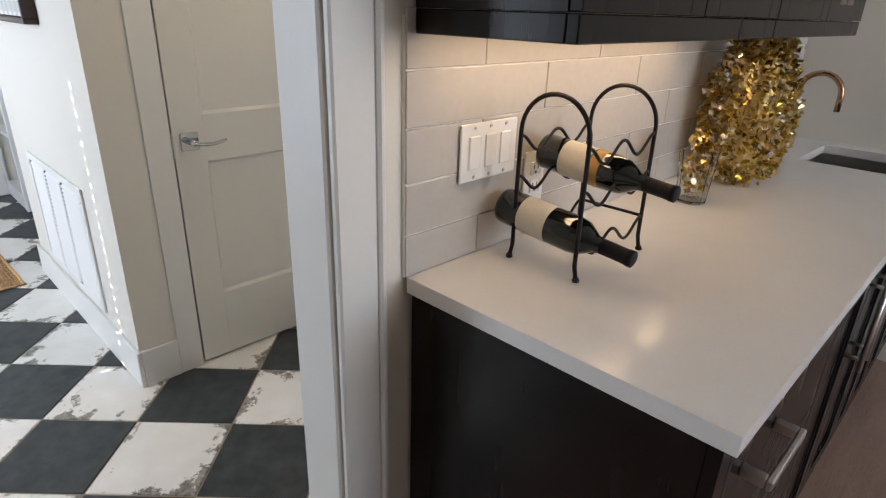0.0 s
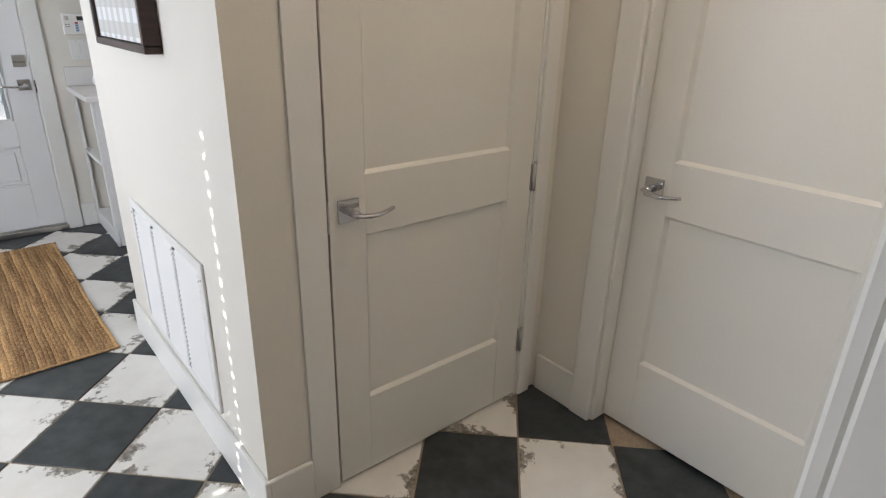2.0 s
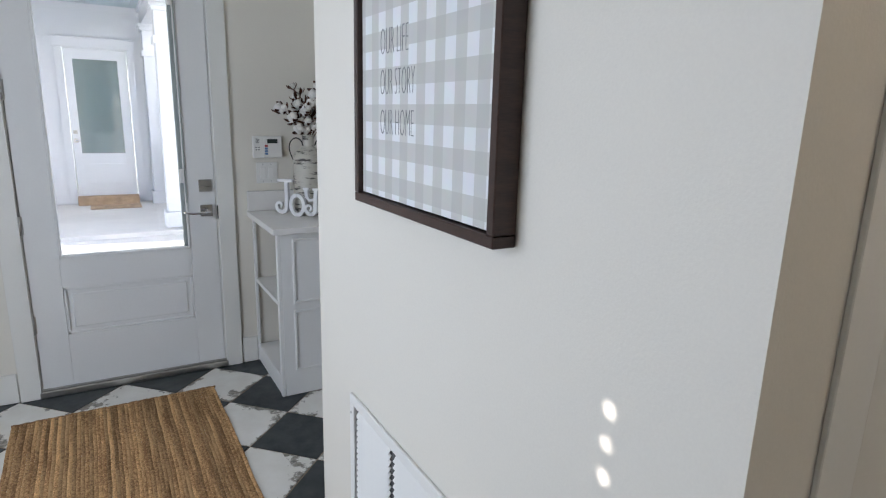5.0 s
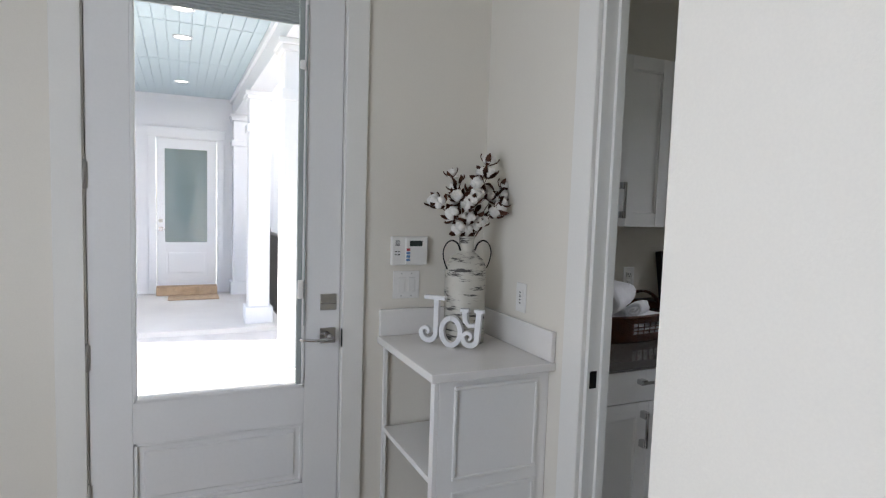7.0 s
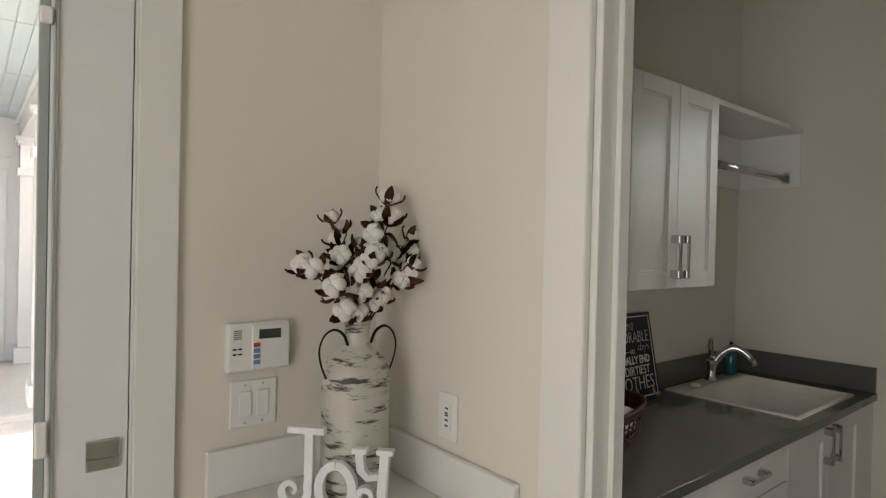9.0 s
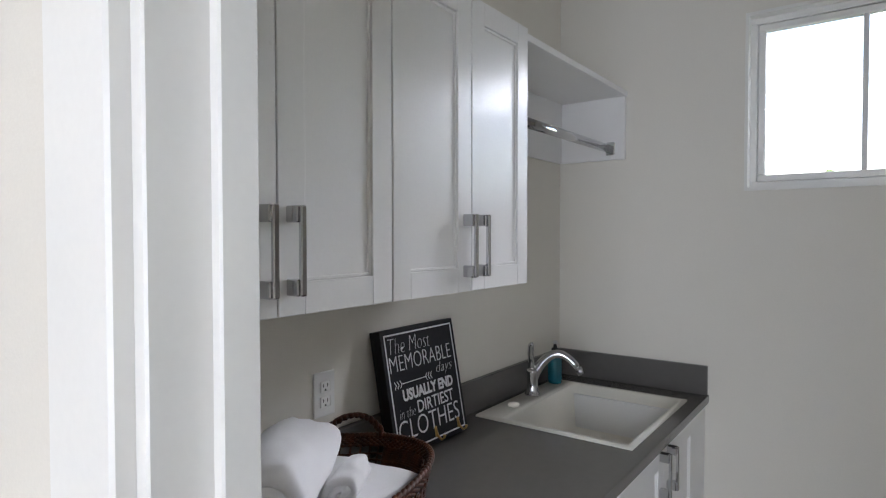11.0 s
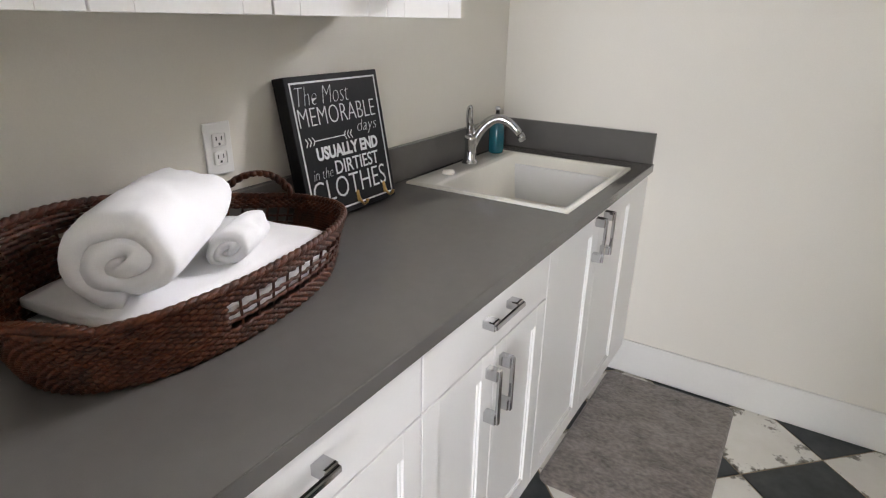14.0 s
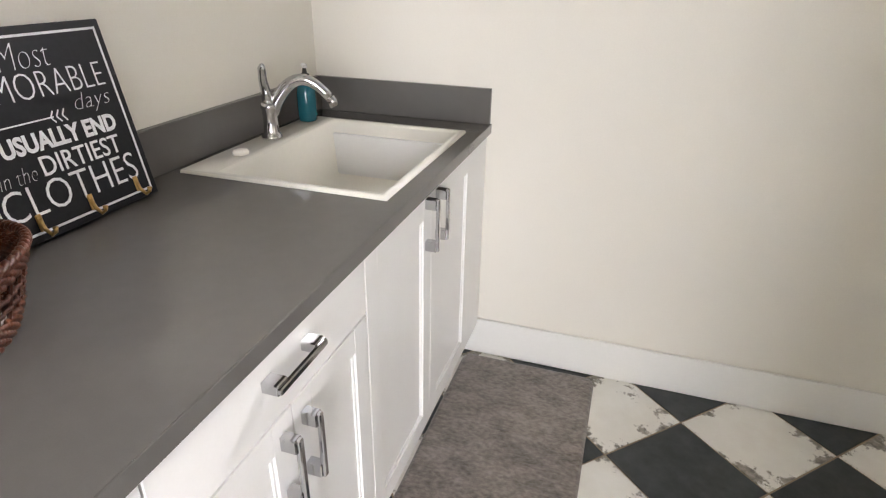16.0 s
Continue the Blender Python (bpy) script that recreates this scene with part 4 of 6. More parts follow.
fd = thing("far_door", (0.087, 13.33, -0.035), "white glazed door at the porch's far end", "door")
part("leaf", boxes((-0.37, -0.25, 13.31, 13.355, -0.035, 2.40), (0.404, 0.545, 13.31, 13.355, -0.035, 2.40), (-0.25, 0.404, 13.3105, 13.3545, -0.035, 0.68), (-0.25, 0.404, 13.3105, 13.3545, 2.238, 2.40), bevel=0.003), M_PORCHWHITE, fd)
part("panel", boxes((-0.20, 0.36, 13.302, 13.3103, 0.16, 0.50), bevel=0.004), M_PORCHWHITE, fd)
M_FARGLASS = material("dark_reflecting_glass", (0.20, 0.27, 0.28), 0.03, vary=0.02, bump=0, spec=1.0)
part("pane", box(-0.25, 0.404, 13.322, 13.328, 0.68, 2.238), M_FARGLASS, fd, "dark glass with reflections")
lever_set(fd, (-0.315, 13.31, 0.90), (1, 0, 0), (0, -1, 0), 0.12)
part("deadbolt", box(-0.345, -0.285, 13.302, 13.31, 1.01, 1.07, bevel=0.002), M_NICKEL, fd)
for hz in (0.15, 0.80, 1.45, 2.10):
    part("hinge", box(0.546, 0.554, 13.30, 13.312, hz, hz + 0.10, bevel=0.001), M_NICKEL, fd)
M_STEP = material("tan_brick_step", (0.50, 0.36, 0.24), 0.8, vary=0.25, scale=10, bump=0.3)
structure("door_step", boxes((-0.38, 0.555, 13.05, 13.2645, -0.1895, -0.045), bevel=0.006), M_STEP, "tan stone step under the far door", "step")
mat_ = thing("door_mat", (0.2, 12.75, -0.19), "small tan coir door mat on the porch", "mat")
part("pile", box(-0.2, 0.56, 12.55, 12.95, -0.189, -0.17, bevel=0.005), M_STEP, mat_)
fence = thing("metal_fence", (1.2, 11.5, -0.4), "black metal picket fence beside the porch", "fence")
for z in (-0.12, 0.95):
    part("rail", box(1.185, 1.215, 10.0, 13.25, z, z + 0.03, bevel=0.002), M_IRON, fence)
for k in range(31):
    y = 10.05 + k * 0.104
    part("slat", box(1.192, 1.208, y, y + 0.016, -0.0895, 0.9495), M_IRON, fence)
for y in (9.95, 11.6, 13.2):
    part("post", box(1.175, 1.225, y, y + 0.05, -0.4, 1.03, bevel=0.003), M_IRON, fence)
structure("neighbour_house", boxes((3.2, 3.5, 8, 30, -0.4, 6.0), (3.1, 3.6, 7.8, 30, 6.0, 6.2)), M_PORCHWHITE, "white painted wall of the wing beyond the fence", "wall")
for ly in (6.7, 8.3, 9.33, 11.95):
    l = thing("porch_downlight", (0.01, ly, PCZ), "round recessed white porch downlight", "light", "porch downlights")
    part("trim_ring", lathe([(0.10, -0.002), (0.10, -0.008), (0.075, -0.012), (0.07, -0.002)], (0.01, ly, PCZ), 24), M_PORCHWHITE, l, smooth=True)
    part("lens", lathe([(0.069, -0.004), (0.0, -0.005)], (0.01, ly, PCZ), 24), M_LED, l)

# ---- further materials ----
M_RUST = material("wicker_brown", (0.105, 0.026, 0.008), 0.40, spec=0.3, second=(0.018, 0.005, 0.002), scale=40, fine=300, bump=0.3, rand=0.1)
M_CERAMIC = material("blackboard_wood", (0.008, 0.008, 0.010), 0.5, spec=0.25, vary=0.3, scale=10, fine=90, bump=0.06)
M_CHALK = material("white_print", (0.72, 0.73, 0.74), 0.7, vary=0.12, scale=60, fine=300, bump=0.0)
M_GREYTXT = material("grey_print", (0.16, 0.17, 0.18), 0.7, vary=0.1, bump=0)
M_DISTRESS = material("distressed_white_wood", (0.78, 0.78, 0.79), 0.6, vary=0.05, scale=12, fine=120, bump=0.35, bump_scale=90)
M_COTTON = material("cotton_fluff", (0.80, 0.77, 0.72), 0.95, vary=0.06, scale=40, fine=300, bump=0.8, bump_scale=300, sheen=0.3)
M_CREAM = material("cream_bud", (0.66, 0.54, 0.38), 0.9, vary=0.1, scale=60, fine=300, bump=0.4)
M_HUSK = material("brown_husk", (0.115, 0.042, 0.022), 0.7, vary=0.4, scale=60, fine=200, bump=0.3)
M_SOAP = material("teal_soap", (0.003, 0.10, 0.13), 0.08, vary=0.05, bump=0, coat=0.5)
M_CAPCLEAR = material("pale_pump_plastic", (0.70, 0.71, 0.70), 0.25, vary=0.02, bump=0)
M_WINEGLASS = material("dark_wine_glass", (0.006, 0.008, 0.006), 0.06, vary=0.1, bump=0, coat=0.4)
M_LABEL = material("cream_paper_label", (0.62, 0.58, 0.50), 0.7, vary=0.06, scale=20, fine=200, bump=0.05)
M_LABELTAN = material("ochre_paper_band", (0.42, 0.24, 0.07), 0.6, vary=0.1, bump=0)
M_LCD = material("dark_display", (0.045, 0.055, 0.05), 0.2, vary=0.05, bump=0)
M_REDKEY = material("red_key", (0.45, 0.06, 0.06), 0.5, vary=0.05, bump=0)
M_BLUEKEY = material("blue_key", (0.13, 0.25, 0.45), 0.5, vary=0.05, bump=0)
M_COPPER = material("rose_brass", (0.45, 0.27, 0.17), 0.25, 1.0, vary=0.1, bump=0)
M_LEAF = material("tree_leaves", (0.06, 0.09, 0.035), 0.7, vary=0.3, scale=2, fine=20, bump=0.1)
M_BARK = material("tree_bark", (0.12, 0.09, 0.07), 0.9, vary=0.3, bump=0.3)


def gold_material():
    m = bpy.data.materials.new("gold_foil")
    m.use_nodes = True
    n, l = m.node_tree.nodes, m.node_tree.links
    p = n["Principled BSDF"]
    g, r = n.new("ShaderNodeNewGeometry"), n.new("ShaderNodeValToRGB")
    e = r.color_ramp.elements
    e[0].position, e[0].color = 0.0, (0.22, 0.12, 0.015, 1)
    e[1].position, e[1].color = 1.0, (0.95, 0.93, 0.82, 1)
    e.new(0.5).color = (0.78, 0.54, 0.09, 1)
    l.new(g.outputs["Random Per Island"], r.inputs[0])
    l.new(r.outputs[0], p.inputs["Base Color"])
    p.inputs["Metallic"].default_value, p.inputs["Roughness"].default_value = 0.9, 0.28
    return m


M_GOLD = gold_material()


def jute_material():
    m = bpy.data.materials.new("jute_braid")
    m.use_nodes = True
    n, l = m.node_tree.nodes, m.node_tree.links
    p = n["Principled BSDF"]
    info, co = n.new("ShaderNodeObjectInfo"), n.new("ShaderNodeTexCoord")
    off = n.new("ShaderNodeVectorMath")
    off.operation = "MULTIPLY_ADD"
    off.inputs[1].default_value = (1, 1, 1)
    l.new(co.outputs["Object"], off.inputs[0])
    times = n.new("ShaderNodeMath")
    times.operation, times.inputs[1].default_value = "MULTIPLY", 91.0
    l.new(info.outputs["Random"], times.inputs[0])
    l.new(times.outputs[0], off.inputs[2])
    a, b = n.new("ShaderNodeTexNoise"), n.new("ShaderNodeTexNoise")
    a.inputs["Scale"].default_value, b.inputs["Scale"].default_value = 2.2, 120.0
    l.new(off.outputs[0], a.inputs[0]), l.new(off.outputs[0], b.inputs[0])
    mean = n.new("ShaderNodeMath")
    mean.operation = "ADD"
    l.new(a.outputs["Fac"], mean.inputs[0]), l.new(b.outputs["Fac"], mean.inputs[1])
    r = n.new("ShaderNodeValToRGB")
    e = r.color_ramp.elements
    e[0].position, e[0].color = 0.40, (0.25, 0.128, 0.052, 1)
    e[1].position, e[1].color = 0.60, (0.66, 0.405, 0.19, 1)
    half = n.new("ShaderNodeMath")
    half.operation, half.inputs[1].default_value = "MULTIPLY", 0.5
    l.new(mean.outputs[0], half.inputs[0])
    l.new(half.outputs[0], r.inputs[0])
    hsv, rng = n.new("ShaderNodeHueSaturation"), n.new("ShaderNodeMapRange")
    rng.inputs["To Min"].default_value, rng.inputs["To Max"].default_value = 0.68, 1.24
    l.new(info.outputs["Random"], rng.inputs[0])
    l.new(rng.outputs[0], hsv.inputs["Value"])
    l.new(r.outputs[0], hsv.inputs["Color"])
    l.new(hsv.outputs[0], p.inputs["Base Color"])
    p.inputs["Roughness"].default_value = 0.9
    bn = n.new("ShaderNodeBump")
    bn.inputs["Strength"].default_value, bn.inputs["Distance"].default_value = 1.0, 0.005
    l.new(b.outputs["Fac"], bn.inputs["Height"])
    l.new(bn.outputs[0], p.inputs["Normal"])
    return m


M_JUTE = jute_material()
M_MAT = material("taupe_microfibre", (0.31, 0.262, 0.232), 0.9, second=(0.095, 0.075, 0.064), scale=13, fine=70, bump=0.8, bump_scale=150, stretch=(1.2, 0.7, 1), sheen=0.5)


def gingham_material():
    """Pale grey gingham print: two sets of bands that darken where they cross."""
    m = bpy.data.materials.new("gingham_print")
    m.use_nodes = True
    n, l = m.node_tree.nodes, m.node_tree.links
    p = n["Principled BSDF"]
    co, sep = n.new("ShaderNodeTexCoord"), n.new("ShaderNodeSeparateXYZ")
    l.new(co.outputs["Object"], sep.inputs[0])
    bands = []
    for k, cell in ((1, 0.070), (2, 0.0735)):
        d, f, g = n.new("ShaderNodeMath"), n.new("ShaderNodeMath"), n.new("ShaderNodeMath")
        d.operation, d.inputs[1].default_value = "DIVIDE", cell
        f.operation = "FRACT"
        g.operation, g.inputs[1].default_value = "GREATER_THAN", 0.5
        l.new(sep.outputs[k], d.inputs[0]), l.new(d.outputs[0], f.inputs[0]), l.new(f.outputs[0], g.inputs[0])
        bands.append(g.outputs[0])
    s = n.new("ShaderNodeMath")
    s.operation = "ADD"
    l.new(bands[0], s.inputs[0]), l.new(bands[1], s.inputs[1])
    r = n.new("ShaderNodeValToRGB")
    r.color_ramp.interpolation = "CONSTANT"
    e = r.color_ramp.elements
    e[0].position, e[0].color = 0.0, (0.80, 0.81, 0.82, 1)
    e[1].position, e[1].color = 0.9, (0.53, 0.525, 0.495, 1)
    e.new(0.4).color = (0.60, 0.595, 0.565, 1)
    h = n.new("ShaderNodeMath")
    h.operation, h.inputs[1].default_value = "MULTIPLY", 0.5
    l.new(s.outputs[0], h.inputs[0]), l.new(h.outputs[0], r.inputs[0])
    nz, mx = n.new("ShaderNodeTexNoise"), n.new("ShaderNodeMix")
    nz.inputs["Scale"].default_value = 25
    l.new(co.outputs["Object"], nz.inputs[0])
    mx.data_type, mx.blend_type = "RGBA", "MULTIPLY"
    mx.inputs[0].default_value = 0.12
    l.new(r.outputs[0], mx.inputs[6]), l.new(nz.outputs["Color"], mx.inputs[7])
    l.new(mx.outputs[2], p.inputs["Base Color"])
    p.inputs["Roughness"].default_value = 0.6
    return m


M_GINGHAM = gingham_material()


def whitewash_material():
    """Cream wash over dark tin, rubbed through in level streaks."""
    m = bpy.data.materials.new("whitewashed_tin")
    m.use_nodes = True
    n, l = m.node_tree.nodes, m.node_tree.links
    p = n["Principled BSDF"]
    co, mp = n.new("ShaderNodeTexCoord"), n.new("ShaderNodeMapping")
    mp.inputs["Scale"].default_value = (1, 1, 5.5)
    l.new(co.outputs["Object"], mp.inputs[0])
    a, b = n.new("ShaderNodeTexNoise"), n.new("ShaderNodeTexNoise")
    a.inputs["Scale"].default_value, a.inputs["Detail"].default_value, a.inputs["Roughness"].default_value = 9.5, 6, 0.66
    b.inputs["Scale"].default_value = 14
    l.new(mp.outputs[0], a.inputs[0]), l.new(co.outputs["Object"], b.inputs[0])
    r, s, mx = n.new("ShaderNodeValToRGB"), n.new("ShaderNodeValToRGB"), n.new("ShaderNodeMix")
    r.color_ramp.elements[0].position, r.color_ramp.elements[1].position = 0.53, 0.61
    s.color_ramp.elements[0].color, s.color_ramp.elements[1].color = (0.44, 0.42, 0.36, 1), (0.62, 0.60, 0.54, 1)
    l.new(a.outputs["Fac"], r.inputs[0]), l.new(b.outputs["Fac"], s.inputs[0])
    mx.data_type = "RGBA"
    mx.inputs[7].default_value = (0.055, 0.05, 0.045, 1)
    l.new(r.outputs[0], mx.inputs[0]), l.new(s.outputs[0], mx.inputs[6])
    l.new(mx.outputs[2], p.inputs["Base Color"])
    p.inputs["Roughness"].default_value, p.inputs["Metallic"].default_value = 0.5, 0.1
    bn = n.new("ShaderNodeBump")
    bn.inputs["Strength"].default_value, bn.inputs["Distance"].default_value = 0.25, 0.003
    l.new(a.outputs["Fac"], bn.inputs["Height"])
    l.new(bn.outputs[0], p.inputs["Normal"])
    return m


M_VASE = whitewash_material()


def lettering(name, words, size, mat, parent, matrix, extrude=0.0006, shear=0.0, width=None, space=1.0, bold=0.0, height=None):
    """Words in the built-in font as a mesh; matrix places them (text runs along x, up along y)."""
    cu = bpy.data.curves.new(name, "FONT")
    cu.body, cu.size, cu.extrude, cu.shear, cu.space_character, cu.offset = words, size, extrude, shear, space, bold
    cu.resolution_u = 3
    ob = bpy.data.objects.new("tmp_text", cu)
    scene.collection.objects.link(ob)
    me = bpy.data.meshes.new_from_object(ob.evaluated_get(bpy.context.evaluated_depsgraph_get()))
    bpy.data.objects.remove(ob)
    bpy.data.curves.remove(cu)
    xs, ys = [v.co.x for v in me.vertices], [v.co.y for v in me.vertices]
    sx = width / (max(xs) - min(xs)) if width else 1.0
    sy = height / (max(ys) - min(ys)) if height else 1.0
    me.transform(Matrix.Diagonal((sx, sy, 1, 1)) @ Matrix.Translation((-min(xs), -min(ys), 0)))
    me.transform(Matrix.Translation(-BASE.get(parent, Vector())) @ matrix)
    me.materials.clear()
    me.materials.append(mat)
    t = new(name, me)
    t.parent = parent
    return t


# ---- hall: rug ----
rug = thing("jute_rug", (0.036, 3.817, 0.0), "natural braided jute rug on the tile floor", "rug")
NB, RL = 58, 1.55
bw = 0.895 / NB
bm = bmesh.new()
rows = []
NS = 400
for i in range(NS + 1):
    y = -RL / 2 + RL * i / NS
    ring = []
    for k in range(6):
        u = -1 + 2 * k / 5
        lift = 0.0085 * math.sqrt(max(0.0, 1 - 0.62 * u * u)) + 0.0030 * math.sin(i * 1.9 + 2.2 * abs(u))
        ring.append(bm.verts.new((u * bw * (0.55 + 0.07 * math.sin(i * 1.9)) + 0.0022 * math.sin(6.3 * y) + 0.0010 * math.sin(19 * y + 1), y, max(0.0005, lift))))
    rows.append(ring)
for a, b in zip(rows, rows[1:]):
    for k in range(5):
        bm.faces.new((a[k], a[k + 1], b[k + 1], b[k]))
BRAID = mesh_of("braid", bm, M_JUTE, True)
rng = random.Random(4)
for k in range(NB):
    o = new("braid", BRAID)
    o.parent = rug
    o.location = (-0.448 + bw * (k + 0.5), rng.uniform(-0.006, 0.006), 0.0008)
for e in (-1, 1):
    pts = [(0.036 - 0.452 + 0.904 * k / 60, 3.817 + e * (RL / 2 - 0.004) + 0.0016 * math.sin(k * 2.1), 0.0062) for k in range(61)]
    part("binding", tube(pts, [0.0058 + 0.0008 * math.sin(k * 2.1) for k in range(61)], 6), M_JUTE, rug, "braided end binding", smooth=True)
rug.rotation_euler = (0, 0, radians(0.8))

# ---- hall: return-air grille in the wall ----
VY0, VY1, VZ0, VZ1 = 2.085, 2.890, 0.185, 0.708
vent = thing("vent_grille", (HX, (VY0 + VY1) / 2, VZ0), "white metal return-air grille set in the wall", "vent")
vx = HX - 0.010
# Flat sheet on the uncut wall; its grey stands for the duct's shade.
M_DUCTSHADE = material("duct_shade_grey", (0.10, 0.10, 0.10), 0.6, vary=0.1)
part("frame", boxes((vx, HX - 0.0005, VY0, VY1, VZ0, VZ0 + 0.03), (vx, HX - 0.0005, VY0, VY1, VZ1 - 0.03, VZ1), (vx, HX - 0.0005, VY0, VY0 + 0.03, VZ0 + 0.03, VZ1 - 0.03), (vx, HX - 0.0005, VY1 - 0.03, VY1, VZ0 + 0.03, VZ1 - 0.03), bevel=0.002), M_PLASTIC, vent)
part("backing", box(HX - 0.0012, HX - 0.0004, VY0 + 0.03, VY1 - 0.03, VZ0 + 0.03, VZ1 - 0.03), M_DUCTSHADE, vent, "flat grey sheet coloured as the duct's shade behind the louvres")
cols = [(VY0 + 0.033, VY0 + 0.264), (VY0 + 0.292, VY0 + 0.510), (VY0 + 0.540, VY1 - 0.054)]
SL = {}
for a, b in cols:
    w = b - a
    bm = box(-0.0009, 0.0009, 0, w, -0.0088, 0.0088)
    bm.transform(pose(0, 0, 0, 0, 34, 0))
    SL[a] = mesh_of("slat", bm, M_PLASTIC)
    for k in range(26):
        o = new("slat", SL[a])
        o.parent = vent
        o.location = Vector((HX - 0.0075, a, VZ0 + 0.041 + k * 0.0176)) - BASE[vent]
for y in (VY0 + 0.012, VY1 - 0.012):
    bm = lathe([(0.004, 0), (0.003, 0.002), (0, 0.0025)], n=10)
    bm.transform(Matrix.Translation((vx, y, VZ1 - 0.055)) @ pose(0, 0, 0, 0, -90, 0))
    part("screw", bm, M_NICKEL, vent)

# ---- hall: framed print ----
AY0, AY1, AZ0, AZ1 = 2.172, 2.745, 1.279, 1.965
art = thing("framed_print", (HX, (AY0 + AY1) / 2, AZ0), "pale grey gingham print with words in a dark frame", "picture")
ax = 0.571
part("frame", boxes((ax, HX - 0.001, AY0, AY1, AZ0, AZ0 + 0.020), (ax, HX - 0.001, AY0, AY1, AZ1 - 0.020, AZ1), (ax, HX - 0.001, AY0, AY0 + 0.020, AZ0 + 0.02, AZ1 - 0.02), (ax, HX - 0.001, AY1 - 0.020, AY1, AZ0 + 0.02, AZ1 - 0.02), bevel=0.002), M_FRAME, art)
part("print", box(ax + 0.012, ax + 0.03, AY0 + 0.024, AY1 - 0.024, AZ0 + 0.024, AZ1 - 0.024), M_GINGHAM, art)
face = Matrix(((0, 0, -1, ax + 0.0118), (-1, 0, 0, 0), (0, 1, 0, 0), (0, 0, 0, 1)))
for words, z, w in (("OUR LIFE", 1.600, 0.128), ("OUR STORY", 1.520, 0.156), ("OUR HOME", 1.439, 0.154)):
    lettering("lettering", words, 0.05, M_GREYTXT, art, Matrix.Translation((0, 2.622, z)) @ face, width=w, height=0.050, extrude=0.0004, bold=-0.0016)

# ---- hall: keypad, switches, outlet ----
kp = thing("alarm_keypad", (0.875, FY, 1.2), "white alarm keypad with a small dark display", "keypad")
part("body", box(0.792, 0.957, FY - 0.024, FY - 0.001, 1.218, 1.341, bevel=0.006, segments=2), M_PLASTIC, kp)
part("cover", box(0.852, 0.954, FY - 0.030, FY - 0.0245, 1.222, 1.337, bevel=0.003), M_PLASTIC, kp)
part("display", box(0.870, 0.928, FY - 0.0325, FY - 0.0305, 1.300, 1.324, bevel=0.001), M_LCD, kp, "dark display window")
for k, mt in enumerate((M_REDKEY, M_BLUEKEY, M_BLUEKEY, M_BLUEKEY)):
    part("key", box(0.856, 0.873, FY - 0.0325, FY - 0.0305, 1.280 - k * 0.0145, 1.291 - k * 0.0145, bevel=0.001), mt, kp)
for k in range(4):
    part("indicator", box(0.806 + 0.014 * (k % 2), 0.815 + 0.014 * (k % 2), FY - 0.0255, FY - 0.0242, 1.262 + 0.013 * (k // 2), 1.266 + 0.013 * (k // 2)), M_DARK, kp)
for k in range(5):
    part("speaker_slot", box(0.808, 0.828, FY - 0.0252, FY - 0.0242, 1.302 + 0.005 * k, 1.304 + 0.005 * k), M_DARK, kp)


def rocker_plate(x0, z0, y, gangs, w, h, label):
    """A switch plate on a wall that faces -y."""
    p = thing("switch_plate", (x0 + w / 2, y, z0), label, "switch")
    part("plate", box(x0, x0 + w, y - 0.006, y - 0.0005, z0, z0 + h, bevel=0.003, segments=2), M_PLASTIC, p)
    pitch = (w - 0.03) / gangs if gangs > 1 else w
    for g in range(gangs):
        c = x0 + w / 2 + (g - (gangs - 1) / 2) * 0.046
        part("rocker", box(c - 0.0165, c + 0.0165, y - 0.0095, y - 0.0062, z0 + h / 2 - 0.033, z0 + h / 2 + 0.033, bevel=0.002), M_PLASTIC, p)
        for s in (-1, 1):
            part("screw", box(c - 0.003, c + 0.003, y - 0.0075, y - 0.0062, z0 + h / 2 + s * 0.048 - 0.003, z0 + h / 2 + s * 0.048 + 0.003, bevel=0.001), M_NICKEL, p)
    return p


rocker_plate(0.808, 1.073, FY, 2, 0.122, 0.119, "white two-gang rocker switch plate on the wall")


def outlet(at, turn, label, style="duplex"):
    """An outlet plate, built facing -y at the origin and then turned and set in place."""
    p = thing("wall_outlet", (0, 0, 0), label, "outlet")
    part("plate", box(-0.036, 0.036, -0.006, -0.0005, -0.059, 0.059, bevel=0.003, segments=2), M_PLASTIC, p)
    if style == "duplex":
        for s in (-1, 1):
            r = part("receptacle", box(-0.017, 0.017, -0.009, -0.0062, s * 0.02 - 0.015, s * 0.02 + 0.015, bevel=0.004, segments=2), M_PLASTIC, p)
            for u in (-0.007, 0.007):
                part("slot", box(u - 0.0012, u + 0.0012, -0.0097, -0.0091, s * 0.02 - 0.001, s * 0.02 + 0.008), M_DARK, r)
            part("slot", box(-0.0025, 0.0025, -0.0097, -0.0091, s * 0.02 - 0.011, s * 0.02 - 0.006), M_DARK, r)
    else:
        r = part("receptacle", box(-0.0165, 0.0165, -0.009, -0.0062, -0.033, 0.033, bevel=0.002), M_PLASTIC, p)
        for z in (-0.022, -0.008, 0.004, 0.010, 0.022):
            part("slot", box(-0.006, 0.006, -0.0097, -0.0091, z - 0.002, z + 0.002), M_DARK, r)
    p.matrix_world = Matrix.Translation(at) @ pose(0, 0, 0, 0, 0, turn)
    return p


outlet((LWX0, 4.523, 1.118), -90, "white outlet with usb ports on the alcove wall", "usb")
outlet((2.074, LBY, 1.133), 0, "white duplex outlet on the laundry wall")
rocker_plate(0.872, 1.056, OY0 - 0.0135, 3, 0.168, 0.114, "white three-gang rocker switch plate on the splashback")
